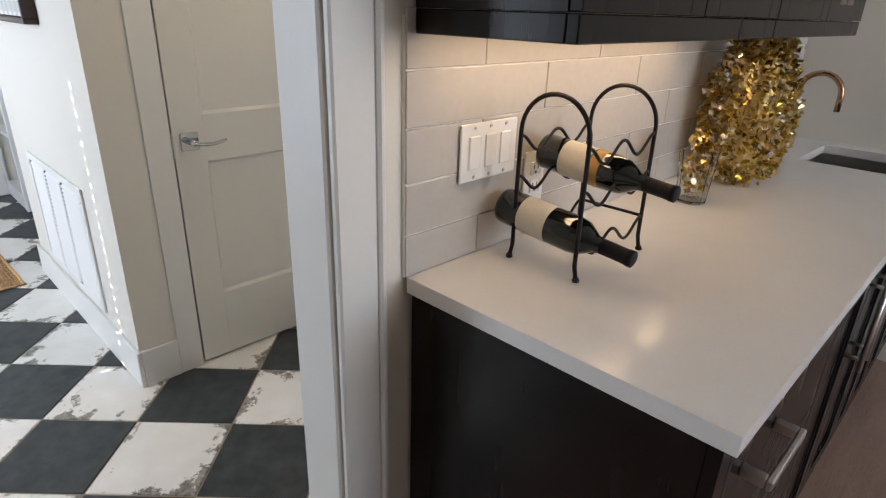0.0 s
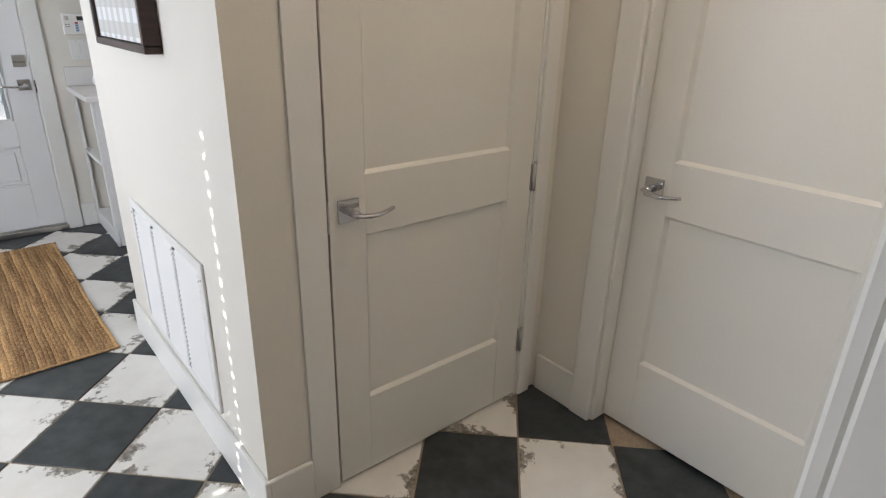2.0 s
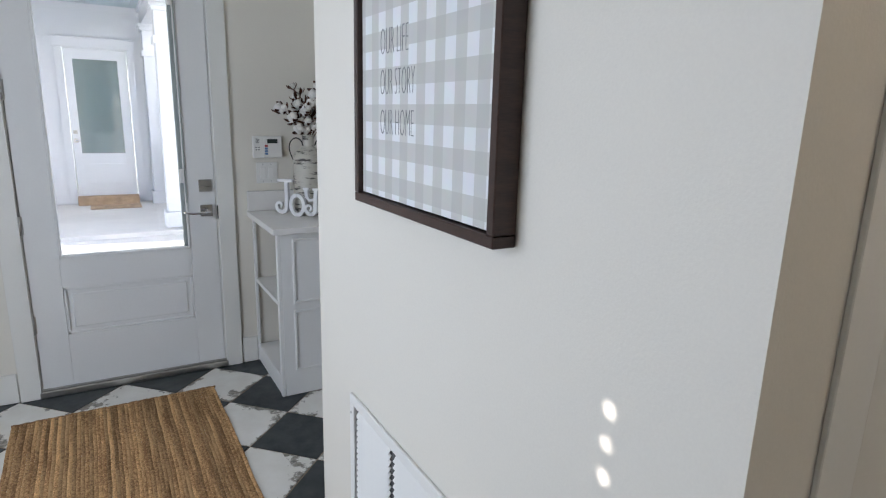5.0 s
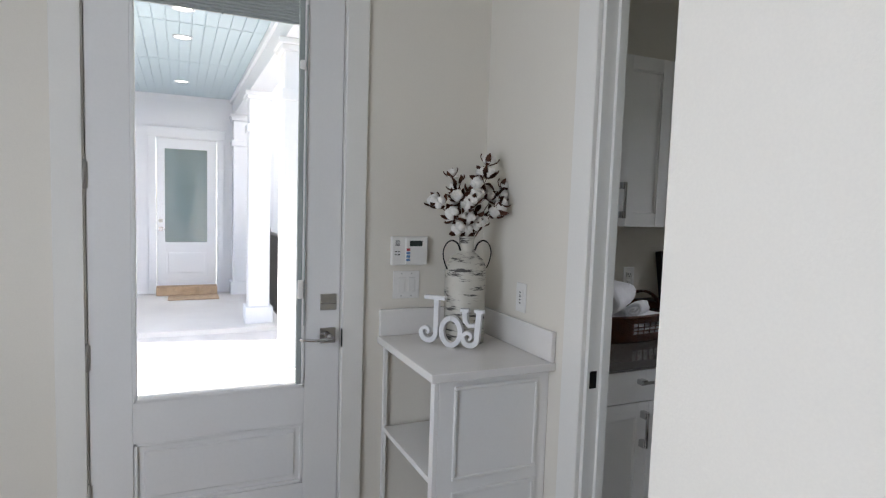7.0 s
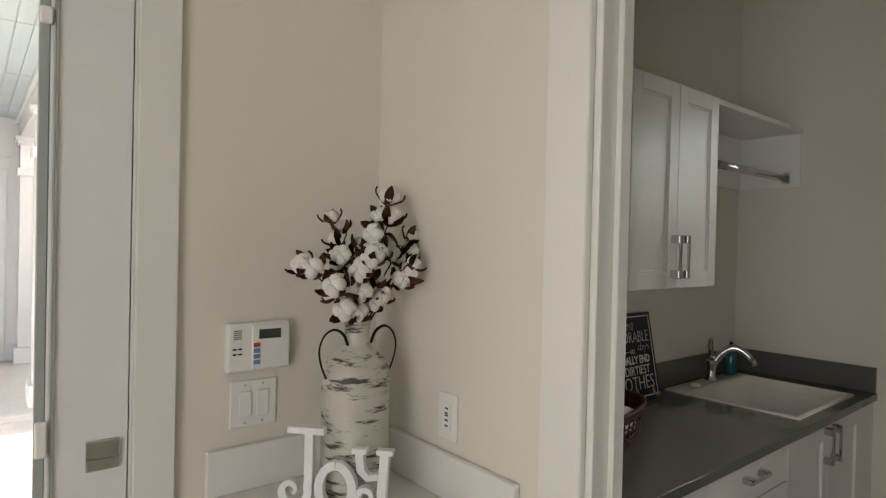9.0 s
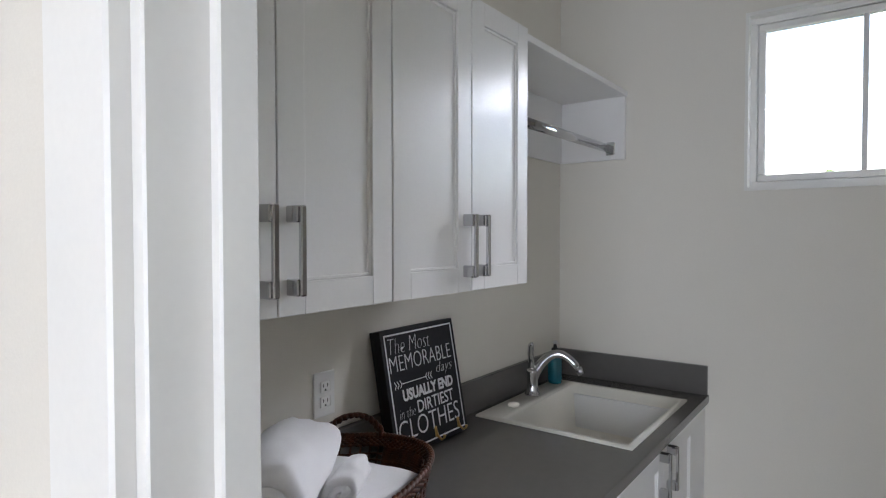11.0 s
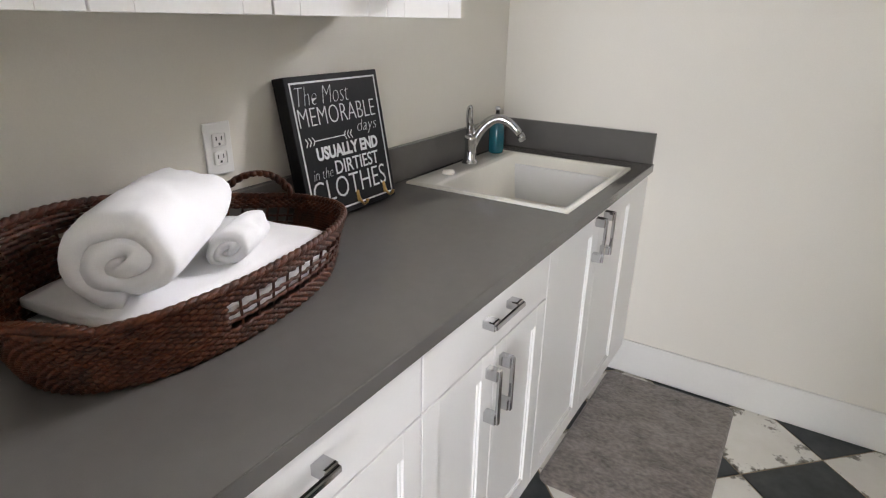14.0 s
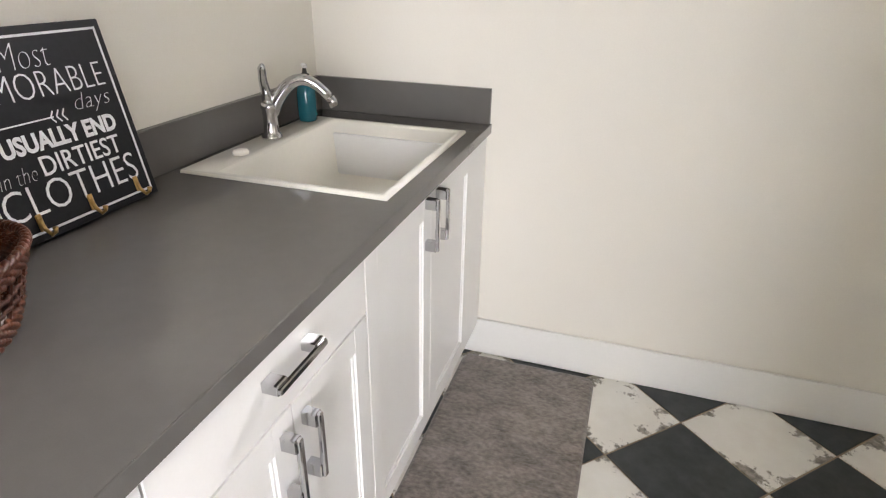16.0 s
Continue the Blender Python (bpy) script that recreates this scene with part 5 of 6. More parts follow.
outlet((1.115, OY0 - 0.0135, 1.03), 0, "white duplex outlet on the splashback")

# ---- hall: vase with cotton stems ----
VC = (1.053, 4.667, CZ + 0.031)
vase = thing("tin_vase", VC, "tall whitewashed tin vase with two wire handles", "vase")
prof = [(0.088, 0.0), (0.094, 0.004), (0.095, 0.02), (0.0945, 0.10), (0.095, 0.20), (0.0955, 0.30), (0.097, 0.306), (0.096, 0.313), (0.093, 0.330), (0.080, 0.356), (0.060, 0.374), (0.042, 0.386), (0.036, 0.40), (0.034, 0.425), (0.036, 0.447), (0.040, 0.455), (0.037, 0.457), (0.031, 0.44), (0.030, 0.40), (0.0, 0.395)]
prof = [(r * 0.89, z * 0.965) for r, z in prof]
part("body", lathe(prof, VC, 48), M_VASE, vase, smooth=True)
def smooth_line(knots, n=6):
    """A soft curve through the knots."""
    k = [Vector(p) for p in knots]
    k = [2 * k[0] - k[1]] + k + [2 * k[-1] - k[-2]]
    out = []
    for a, b, c, d in zip(k, k[1:], k[2:], k[3:]):
        for i in range(n):
            t = i / n
            out.append(0.5 * (2 * b + (c - a) * t + (2 * a - 5 * b + 4 * c - d) * t * t + (3 * b - a - 3 * c + d) * t ** 3))
    return out + [k[-2]]


for s in (-1, 1):
    ear = [(0.036, 0.395), (0.050, 0.424), (0.078, 0.438), (0.106, 0.424), (0.120, 0.390), (0.114, 0.352), (0.099, 0.318)]
    pts = smooth_line([(VC[0] + s * u * 0.91, VC[1] - 0.012, VC[2] + z * 0.965) for u, z in ear])
    part("handle", tube(pts, 0.004, 8, flat=0.55), M_IRON, vase, "dark wire handle", smooth=True)


def boll_mesh(seed, n_lobes=4):
    r = random.Random(seed)
    bm = bmesh.new()
    for k in range(n_lobes):
        a = 2 * math.pi * k / n_lobes + r.uniform(-0.3, 0.3)
        b = bmesh.new()
        bmesh.ops.create_icosphere(b, subdivisions=2, radius=1)
        for v in b.verts:
            v.co *= 1 + 0.14 * noise.noise(v.co * 2.3 + Vector((seed, k, 0)))
        b.transform(Matrix.LocRotScale((0.009 * math.cos(a), 0.009 * math.sin(a), 0.013 + r.uniform(-0.002, 0.003)), None, (0.0124, 0.0124, 0.0142)))
        join(bm, b)
    return mesh_of("cotton_tuft", bm, M_COTTON, True)


def husk_mesh(seed):
    """Pointed dry bracts that cup the tuft."""
    r = random.Random(seed)
    bm = bmesh.new()
    for k in range(4):
        a = 2 * math.pi * (k + 0.5) / 4 + r.uniform(-0.2, 0.2)
        d, s = Vector((math.cos(a), math.sin(a), 0)), Vector((-math.sin(a), math.cos(a), 0))
        prev = None
        for i in range(5):
            t = i / 4
            c = d * (0.004 + 0.024 * math.sin(t * 1.9)) + Vector((0, 0, -0.004 + 0.031 * t))
            w = 0.0090 * math.sin(math.pi * (0.18 + 0.80 * t))
            row = [bm.verts.new(c - s * w), bm.verts.new(c + d * 0.003), bm.verts.new(c + s * w)]
            if prev:
                bm.faces.new((prev[0], prev[1], row[1], row[0])), bm.faces.new((prev[1], prev[2], row[2], row[1]))
            prev = row
    bmesh.ops.solidify(bm, geom=bm.faces[:], thickness=0.001)
    return mesh_of("husk", bm, M_HUSK, True)


BOLLS, HUSKS = [boll_mesh(k, 4 + k % 2) for k in range(4)], [husk_mesh(k + 9) for k in range(3)]
bud_bm = bmesh.new()
bmesh.ops.create_icosphere(bud_bm, subdivisions=2, radius=0.013)
BUD = mesh_of("bud", bud_bm, M_CREAM, True)
rng = random.Random(11)
stems = [(-0.150, -0.02, 1.490, 4), (-0.075, 0.0, 1.597, 3), (-0.030, 0.03, 1.575, 3), (0.095, 0.02, 1.655, 5), (0.075, -0.02, 1.605, 4), (0.165, 0.02, 1.560, 3), (0.240, -0.01, 1.550, 3), (0.125, -0.05, 1.49, 4), (-0.090, -0.06, 1.44, 4), (0.0, -0.07, 1.51, 4), (0.035, 0.04, 1.53, 4)]
for si, (dx, dy, tz, n) in enumerate(stems):
    st = thing("cotton_stem", (VC[0], VC[1], VC[2] + 0.40), "brown stem with open white cotton bolls in the vase", "stem", "cotton stems")
    a = Vector((VC[0] + dx * 0.08, VC[1] + dy * 0.1, VC[2] + 0.405))
    tip = Vector((VC[0] + dx, VC[1] + dy, tz))
    mid = (a + tip) / 2 + Vector((dx * -0.18, dy * -0.1, 0.02))
    pts = [(1 - t) ** 2 * a + 2 * t * (1 - t) * mid + t * t * tip for t in [k / 9 for k in range(10)]]
    part("twig", tube(pts, [0.0028 - 0.0012 * k / 9 for k in range(10)], 6), M_HUSK, st, smooth=True)
    spots = [(1.0, tip - pts[-2])] + [(rng.uniform(0.27, 0.92), None) for _ in range(n + 1)]
    for ti, (t, way) in enumerate(spots):
        p = (1 - t) ** 2 * a + 2 * t * (1 - t) * mid + t * t * tip
        d = way.normalized() if way else Vector((rng.uniform(-1, 1), rng.uniform(-1, 0.5), rng.uniform(0.0, 0.9))).normalized()
        base = p if way else p + d * rng.uniform(0.008, 0.025)
        if not way:
            part("side_twig", tube([p, base], 0.0014, 5), M_HUSK, st)
        m = Matrix.Translation(base - BASE[st]) @ d.to_track_quat("Z", "Y").to_matrix().to_4x4() @ Matrix.Scale(rng.uniform(1.0, 1.45), 4)
        if si == 3 and ti in (1, 2, 3, 4):
            o = new("bud", BUD)
            o.parent, o.matrix_local = st, m
            continue
        o = new("boll", BOLLS[rng.randrange(4)])
        o.parent, o.matrix_local = st, m
        h = new("husk", HUSKS[rng.randrange(3)])
        h.parent = o

# ---- hall: joined wooden word on the console ----
def ribbon(points, widths, depth):
    """A flat board that follows a line in the x-z plane."""
    bm = bmesh.new()
    pts = [Vector((p[0], p[1])) for p in points]
    wd = widths if isinstance(widths, (list, tuple)) else [widths] * len(pts)
    rows = []
    for i, p in enumerate(pts):
        t = (pts[min(i + 1, len(pts) - 1)] - pts[max(i - 1, 0)]).normalized()
        nrm = Vector((-t.y, t.x)) * wd[i] / 2
        rows.append([bm.verts.new((q.x, y, q.y)) for y in (-depth / 2, depth / 2) for q in (p + nrm, p - nrm)])
    for a, b in zip(rows, rows[1:]):
        for i, j in ((0, 1), (1, 3), (3, 2), (2, 0)):
            bm.faces.new((a[i], a[j], b[j], b[i]))
    bm.faces.new([rows[0][i] for i in (0, 1, 3, 2)]), bm.faces.new([rows[-1][i] for i in (0, 2, 3, 1)])
    bmesh.ops.recalc_face_normals(bm, faces=bm.faces[:])
    sharp = [e for e in bm.edges if len(e.link_faces) == 2 and e.calc_face_angle(0) > 1.0]
    bmesh.ops.bevel(bm, geom=sharp, offset=0.0016, segments=1, affect="EDGES", profile=0.5)
    return bm


def curl(cx, cz, r0, r1, a0, a1, n=22):
    return [(cx + (r0 + (r1 - r0) * k / n) * math.cos(radians(a0 + (a1 - a0) * k / n)), cz + (r0 + (r1 - r0) * k / n) * math.sin(radians(a0 + (a1 - a0) * k / n))) for k in range(n + 1)]


sign = thing("wooden_word", (0, 0, 0), "joined white distressed wooden letters standing on the console", "decoration")
J = ribbon([(0.075, 0.190), (0.075, 0.075)] + curl(0.041, 0.050, 0.034, 0.030, 20, -180, 16) + curl(0.032, 0.052, 0.021, 0.008, 180, -60, 16), [0.021] * 19 + [0.017 - 0.0005 * k for k in range(17)], 0.022)
part("letter_j", J, M_DISTRESS, sign)
part("letter_j_top", ribbon([(0.022, 0.193), (0.112, 0.193)], 0.016, 0.0225), M_DISTRESS, sign)
oval = [(0.140 + 0.040 * math.cos(radians(90 + 10 * k)), 0.062 + 0.054 * math.sin(radians(90 + 10 * k))) for k in range(37)]
part("letter_o", ribbon(oval, 0.021, 0.0215), M_DISTRESS, sign)
part("letter_y", ribbon([(0.256, 0.150), (0.250, 0.060)] + curl(0.220, 0.046, 0.031, 0.029, 15, -175, 14) + curl(0.214, 0.048, 0.022, 0.008, 180, -80, 14), [0.022] * 2 + [0.021] * 15 + [0.017 - 0.0005 * k for k in range(15)], 0.022), M_DISTRESS, sign)
part("letter_y_arm", ribbon([(0.196, 0.150), (0.200, 0.110), (0.216, 0.093), (0.242, 0.098)], [0.021, 0.020, 0.017, 0.015], 0.0214), M_DISTRESS, sign)
part("letter_y_top", ribbon([(0.178, 0.154), (0.214, 0.154)], 0.013, 0.0225), M_DISTRESS, sign)
part("letter_y_top", ribbon([(0.236, 0.154), (0.276, 0.154)], 0.013, 0.0225), M_DISTRESS, sign)
sign.matrix_world = pose(0.871, 4.704, CZ + 0.031, 0, 0, -47)

# ---- laundry: sign with hooks leaning on the wall ----
board = thing("sign_board", (0, 0, 0), "black wooden sign with white words and three brass hooks", "sign")
SW, SH, ST = 0.350, 0.360, 0.040
part("panel", box(0, SW, 0, ST, 0, SH, bevel=0.002), M_CERAMIC, board)
b0, b1 = 0.014, 0.0185
part("border", boxes((b0, SW - b0, -0.0008, 0.0005, b0, b1), (b0, SW - b0, -0.0008, 0.0005, SH - b1, SH - b0), (b0, b1, -0.0008, 0.0005, b1, SH - b1), (SW - b1, SW - b0, -0.0008, 0.0005, b1, SH - b1)), M_CHALK, board)
up = Matrix(((1, 0, 0, 0), (0, 0, -1, -0.0003), (0, 1, 0, 0), (0, 0, 0, 1)))
for words, x, z, w, h, sh, bold in (("The Most", 0.028, 0.289, 0.184, 0.044, 0.25, -0.0016), ("MEMORABLE", 0.024, 0.238, 0.282, 0.045, 0, -0.0010), ("days", 0.224, 0.193, 0.080, 0.040, 0.3, -0.0016),
                                    ("USUALLY END", 0.060, 0.150, 0.236, 0.034, 0, 0.0018), ("in the", 0.036, 0.105, 0.068, 0.027, 0.3, -0.0018), ("DIRTIEST", 0.116, 0.106, 0.172, 0.036, 0, 0.0002), ("CLOTHES", 0.024, 0.045, 0.282, 0.055, 0, -0.0006)):
    lettering("lettering", words, 0.05, M_CHALK, board, Matrix.Translation((x * 1.03, 0, z)) @ up, width=w * 1.03, height=h, shear=sh, bold=bold)
arrow = boxes((0.062, 0.180, -0.0008, 0.0005, 0.200, 0.2025))
for k in range(3):
    for s in (-1, 1):
        for x0, way in ((0.032 + 0.012 * k, 1), (0.166 + 0.012 * k, -1)):
            b = box(-0.0012, 0.0012, -0.0008, 0.0005, 0, 0.013)
            b.transform(Matrix.Translation((x0 + 0.008, 0, 0.201)) @ pose(0, 0, 0, 0, -way * (35 if s > 0 else 145), 0))
            join(arrow, b)
part("arrow", arrow, M_CHALK, board)
for hx in (0.075, 0.185, 0.300):
    h = part("hook", tube([(hx, -0.002, 0.040), (hx, -0.006, 0.022), (hx + 0.001, -0.018, 0.010), (hx + 0.002, -0.028, 0.016), (hx + 0.002, -0.030, 0.024)], [0.004, 0.004, 0.0035, 0.0035, 0.005], 8), M_BRASS, board, "small brass hook", smooth=True)
    part("hook_plate", box(hx - 0.006, hx + 0.006, -0.004, -0.0002, 0.018, 0.050, bevel=0.002), M_BRASS, h)
board.matrix_world = pose(2.241, 4.734, CTOP + 0.0085, -10.6, 0, 0)

# ---- laundry: faucet and soap ----
FX, FYY = 3.064, 4.750
fz = CTOP + 0.009
fau = thing("kitchen_faucet", (FX, FYY, fz), "chrome single-lever faucet with an arched spout", "faucet")
part("base", lathe([(0.030, 0), (0.030, 0.006), (0.026, 0.012), (0.022, 0.02), (0.0205, 0.05), (0.021, 0.082), (0.024, 0.088), (0.024, 0.096), (0.020, 0.102)], (FX, FYY, fz), 28), M_CHROME, fau, smooth=True)
sp = []
for k in range(15):
    t = k / 14
    sp.append((FX + 0.006 + 0.060 * t, FYY - 0.160 * t ** 1.15, fz + 0.045 + 0.126 * math.sin(math.pi * (0.06 + 0.72 * t)) - 0.01 * t))
part("spout", tube(sp, [0.0205 - 0.0075 * k / 14 for k in range(15)], 14), M_CHROME, fau, smooth=True)
e = Vector(sp[-1])
part("aerator", tube([e, e + Vector((0.006, -0.012, -0.022))], [0.0135, 0.0145], 14), M_CHROME, fau, smooth=True)
part("lever", tube([(FX, FYY, fz + 0.100), (FX - 0.004, FYY + 0.002, fz + 0.13), (FX - 0.010, FYY + 0.004, fz + 0.165), (FX - 0.022, FYY - 0.004, fz + 0.198), (FX - 0.036, FYY - 0.016, fz + 0.208)], [0.018, 0.014, 0.012, 0.011, 0.007], 12), M_CHROME, fau, smooth=True)

SB = (3.290, 4.762, fz)
soap = thing("soap_bottle", SB, "teal liquid soap bottle with a pale pump", "bottle")
body = lathe([(0.026, 0), (0.030, 0.004), (0.031, 0.02), (0.031, 0.085), (0.028, 0.105), (0.018, 0.118), (0.013, 0.124), (0.013, 0.130)], SB, 24)
part("bottle", body, M_SOAP, soap, smooth=True)
part("collar", lathe([(0.015, 0.130), (0.015, 0.146), (0.008, 0.150), (0.006, 0.165)], SB, 16), M_DARK, soap, smooth=True)
part("pump_head", join(lathe([(0.009, 0.165), (0.010, 0.176), (0.004, 0.179)], SB, 14), tube([(SB[0], SB[1], SB[2] + 0.171), (SB[0] - 0.02, SB[1] - 0.02, SB[2] + 0.171)], 0.004, 8)), M_CAPCLEAR, soap, smooth=True)

# ---- laundry: wicker basket with towels ----
BC = Vector((1.838, 4.620, CTOP))
BTURN = radians(8.5)
BA, BB = 0.358, 0.186


def basket_point(a, h):
    """A place on the basket's side at the angle a and the share h of its height."""
    rx = BA * (0.86 + 0.14 * h ** 0.8)
    ry = BB * (0.93 + 0.07 * h ** 0.8)
    c, s = math.cos(a), math.sin(a)
    f = (abs(c) ** 2.3 + abs(s) ** 2.3) ** (-1 / 2.3)
    x, y = rx * f * c, ry * f * s
    top = 0.105 - 0.010 * max(0.0, c) ** 3 + 0.080 * max(0.0, math.cos(a - radians(123))) ** 1.6
    z = 0.004 + h * top
    return Vector((BC.x + x * math.cos(BTURN) - y * math.sin(BTURN), BC.y + x * math.sin(BTURN) + y * math.cos(BTURN), CTOP + z))


basket = thing("wicker_basket", BC, "dark brown woven wicker basket with open lattice sides", "basket")
NA = 336


def weave(h, r, phase, amp=0.0035):
    out = []
    for k in range(NA):
        a = 2 * math.pi * k / NA
        p = basket_point(a, h)
        d = (p - BC)
        d.z = 0
        out.append(p + d.normalized() * amp * math.sin(k * math.pi / 2 + phase))
    return tube(out, r, 6, closed=True, flat=1.15)


for n in range(6):
    part("weave", weave(0.02 + n * 0.050, 0.0036, math.pi * (n % 2), 0.0030), M_RUST, basket, smooth=True)
for n in range(2):
    part("lattice", weave(0.44 + n * 0.15, 0.0028, math.pi * (n % 2), 0.002), M_RUST, basket, smooth=True)
for n in range(5):
    part("weave", weave(0.80 + n * 0.048, 0.0037, math.pi * (n % 2), 0.0030), M_RUST, basket, smooth=True)
for s in (0, 1):
    pts = []
    for k in range(NA * 2):
        a = math.pi * k / NA
        p = basket_point(a, 1.03)
        d = (p - BC)
        d.z = 0
        d.normalize()
        ph = a * 60 + s * math.pi
        pts.append(p + d * 0.0020 * math.cos(ph) + Vector((0, 0, 0.0020 * math.sin(ph))))
    part("rim", tube(pts, 0.0064, 6, closed=True), M_RUST, basket, smooth=True)
for a0, a1 in ((112, 250), (334, 374)):
    for n in range(9):
        h = 0.325 + n * 0.052
        pts = [basket_point(radians(a0 + (a1 - a0) * k / 140), h) for k in range(141)]
        pts = [p + Vector((p.x - BC.x, p.y - BC.y, 0)).normalized() * 0.0030 * math.sin(k * math.pi / 2 + n * math.pi) for k, p in enumerate(pts)]
        part("weave", tube(pts, 0.0037, 6, flat=1.15), M_RUST, basket, smooth=True)
stake = bmesh.new()
for k in range(58):
    a = 2 * math.pi * k / 58
    tube([basket_point(a, h) for h in (0.0, 0.25, 0.5, 0.75, 1.0)], 0.0026, 5, bm=stake)
tagged(part("stake", stake, M_RUST, basket), kind="stuff")
solid = bmesh.new()
low = [solid.verts.new(basket_point(2 * math.pi * k / 60, 0.0)) for k in range(60)]
solid.faces.new(low)
bmesh.ops.solidify(solid, geom=solid.faces[:], thickness=0.006)
part("bottom", solid, M_RUST, basket)
for a0 in (radians(35), radians(205)):
    for s in (0, 1):
        pts = []
        for k in range(41):
            t = k / 40
            p = basket_point(a0 + radians(-17 + 34 * t) * (1.0 if a0 < 3 else 0.7), 1.05)
            ph = t * 34 + s * math.pi
            pts.append(p + Vector((0.006 * math.cos(ph), 0.006 * math.sin(ph), (0.052 if a0 < 3 else 0.012) * math.sin(math.pi * t) ** 0.7)))
        part("handle", tube(pts, 0.0065, 6), M_RUST, basket, smooth=True)


def rolled_towel(name, a, b, rw, rh, turns, label, group="", start=0.0, flap=0.0):
    """A towel rolled up: a thick spiral sheet along the line a-b, lightly crumpled."""
    a, b = Vector(a), Vector(b)
    ax = (b - a)
    L = ax.length
    ax.normalize()
    side = ax.cross(Vector((0, 0, 1))).normalized()
    upv = side.cross(ax)
    start = 262.0 - 360 * turns
    t = thing(name, (a + b) / 2 - Vector((0, 0, rh)), label, "towel", group)
    bm = bmesh.new()
    n = int(26 * turns)
    NL = 14
    th = 0.94 / turns
    for sgn in (0,):
        grid = []
        for i in range(n + 1):
            f = i / n
            ang = radians(start + 360 * turns * f)
            row = []
            for j in range(NL + 1):
                u = j / NL
                endr = 1 - 0.10 * (2 * abs(u - 0.5)) ** 6
                inout = []
                for side_k in (0, 1):
                    rr = (0.16 + 0.84 * f) * endr - side_k * th * 0.86 * (0.9 if f > 0.1 else 0.5)
                    rr = max(0.02, rr)
                    q = Vector((math.cos(ang) * rr * rw, math.sin(ang) * rr * rh, L * u))
                    w = 0.013 * noise.noise(Vector((q.x * 16, q.y * 16, q.z * 6))) + 0.006 * noise.noise(Vector((q.x * 45, q.y * 45, q.z * 30)))
                    q.y = max(q.y, -0.80 * rh + 0.12 * q.y)
                    p = a + side * (q.x + w) + upv * (q.y + w) + ax * (q.z + 0.006 * noise.noise(Vector((f * 6, side_k, u))) * (1 if j in (0, NL) else 0))
                    inout.append(bm.verts.new(p))
                row.append(inout)
            grid.append(row)
        for i in range(n):
            for j in range(NL):
                bm.faces.new((grid[i][j][0], grid[i + 1][j][0], grid[i + 1][j + 1][0], grid[i][j + 1][0]))
                bm.faces.new((grid[i][j][1], grid[i][j + 1][1], grid[i + 1][j + 1][1], grid[i + 1][j][1]))
            for j in (0, NL):
                bm.faces.new((grid[i][j][0], grid[i][j][1], grid[i + 1][j][1], grid[i + 1][j][0]))
        for i in (0, n):
            for j in range(NL):
                bm.faces.new((grid[i][j][0], grid[i][j + 1][0], grid[i][j + 1][1], grid[i][j][1]))
    bmesh.ops.recalc_face_normals(bm, faces=bm.faces[:])
    ob = part("cloth", bm, M_TOWEL, t, smooth=True)
    return t


def folded_towel(name, c, sx, sy, h, turn, layers, label):
    t = thing(name, c, label, "towel", "towels in the basket")
    bm = bmesh.new()
    for k in range(layers):
        b = bmesh.new()
        bmesh.ops.create_cube(b, size=1)
        bmesh.ops.subdivide_edges(b, edges=b.edges[:], cuts=9, use_grid_fill=True)
        lh = h / layers
        for v in b.verts:
            p = v.co * 2
            m = max(abs(p.x), abs(p.y))
            rr = (abs(p.x) ** 6 + abs(p.y) ** 6) ** (1 / 6)
            edge = 1 - 0.5 * max(0, rr - 0.8) / 0.3 * abs(p.z)
            q = Vector((p.x * sx / 2 * (1 - 0.03 * abs(p.z) ** 2 * m), p.y * sy / 2, (k + 0.5) * lh + p.z * lh / 2 * edge))
            q.z += 0.006 * noise.noise(Vector((q.x * 9, q.y * 9, k * 3.1)))
            q.x += 0.008 * noise.noise(Vector((q.y * 8, q.z * 20, k * 5.0)))
            v.co = q
        join(bm, b)
    bm.transform(Matrix.Translation(c) @ pose(0, 0, 0, 0, 0, math.degrees(turn)))
    part("cloth", bm, M_TOWEL, t, smooth=True)
    return t


folded_towel("folded_towel", (1.830, 4.618, CTOP + 0.014), 0.46, 0.265, 0.080, BTURN, 2, "folded white terry towel at the basket's bottom")
rolled_towel("rolled_towel", (1.652, 4.524, CTOP + 0.164), (1.884, 4.694, CTOP + 0.170), 0.112, 0.088, 2.3, "large rolled white terry towel in the basket", "towels in the basket")
rolled_towel("rolled_towel", (1.838, 4.532, CTOP + 0.120), (1.955, 4.594, CTOP + 0.122), 0.043, 0.040, 2.2, "small rolled white washcloth in the basket", "towels in the basket")

# ---- laundry: bath mat ----
bath = thing("bath_mat", (3.07, 4.0, 0.0), "taupe mottled bath mat on the tile floor", "mat")
bm = bmesh.new()
MX, MY = 0.388, 0.252
NX, NY = 90, 56
g = []
for i in range(NX + 1):
    row = []
    for j in range(NY + 1):
        u, v = -1 + 2 * i / NX, -1 + 2 * j / NY
        x, y = u * MX, v * MY
        cx, cy = max(0, abs(x) - (MX - 0.04)), max(0, abs(y) - (MY - 0.04))
        d = math.hypot(cx, cy)
        if d > 0.04:
            k = 0.04 / d
            x = math.copysign(MX - 0.04 + cx * k, x) if cx else x
            y = math.copysign(MY - 0.04 + cy * k, y) if cy else y
        rimd = min(1.0, max(0.0, (0.04 - d) / 0.012 if d else 1.0))
        z = 0.002 + 0.011 * rimd ** 0.5 + 0.0025 * noise.noise(Vector((x * 60, y * 150, 0))) * rimd
        row.append(bm.verts.new((3.082 + x, 4.0 + y, z)))
    g.append(row)
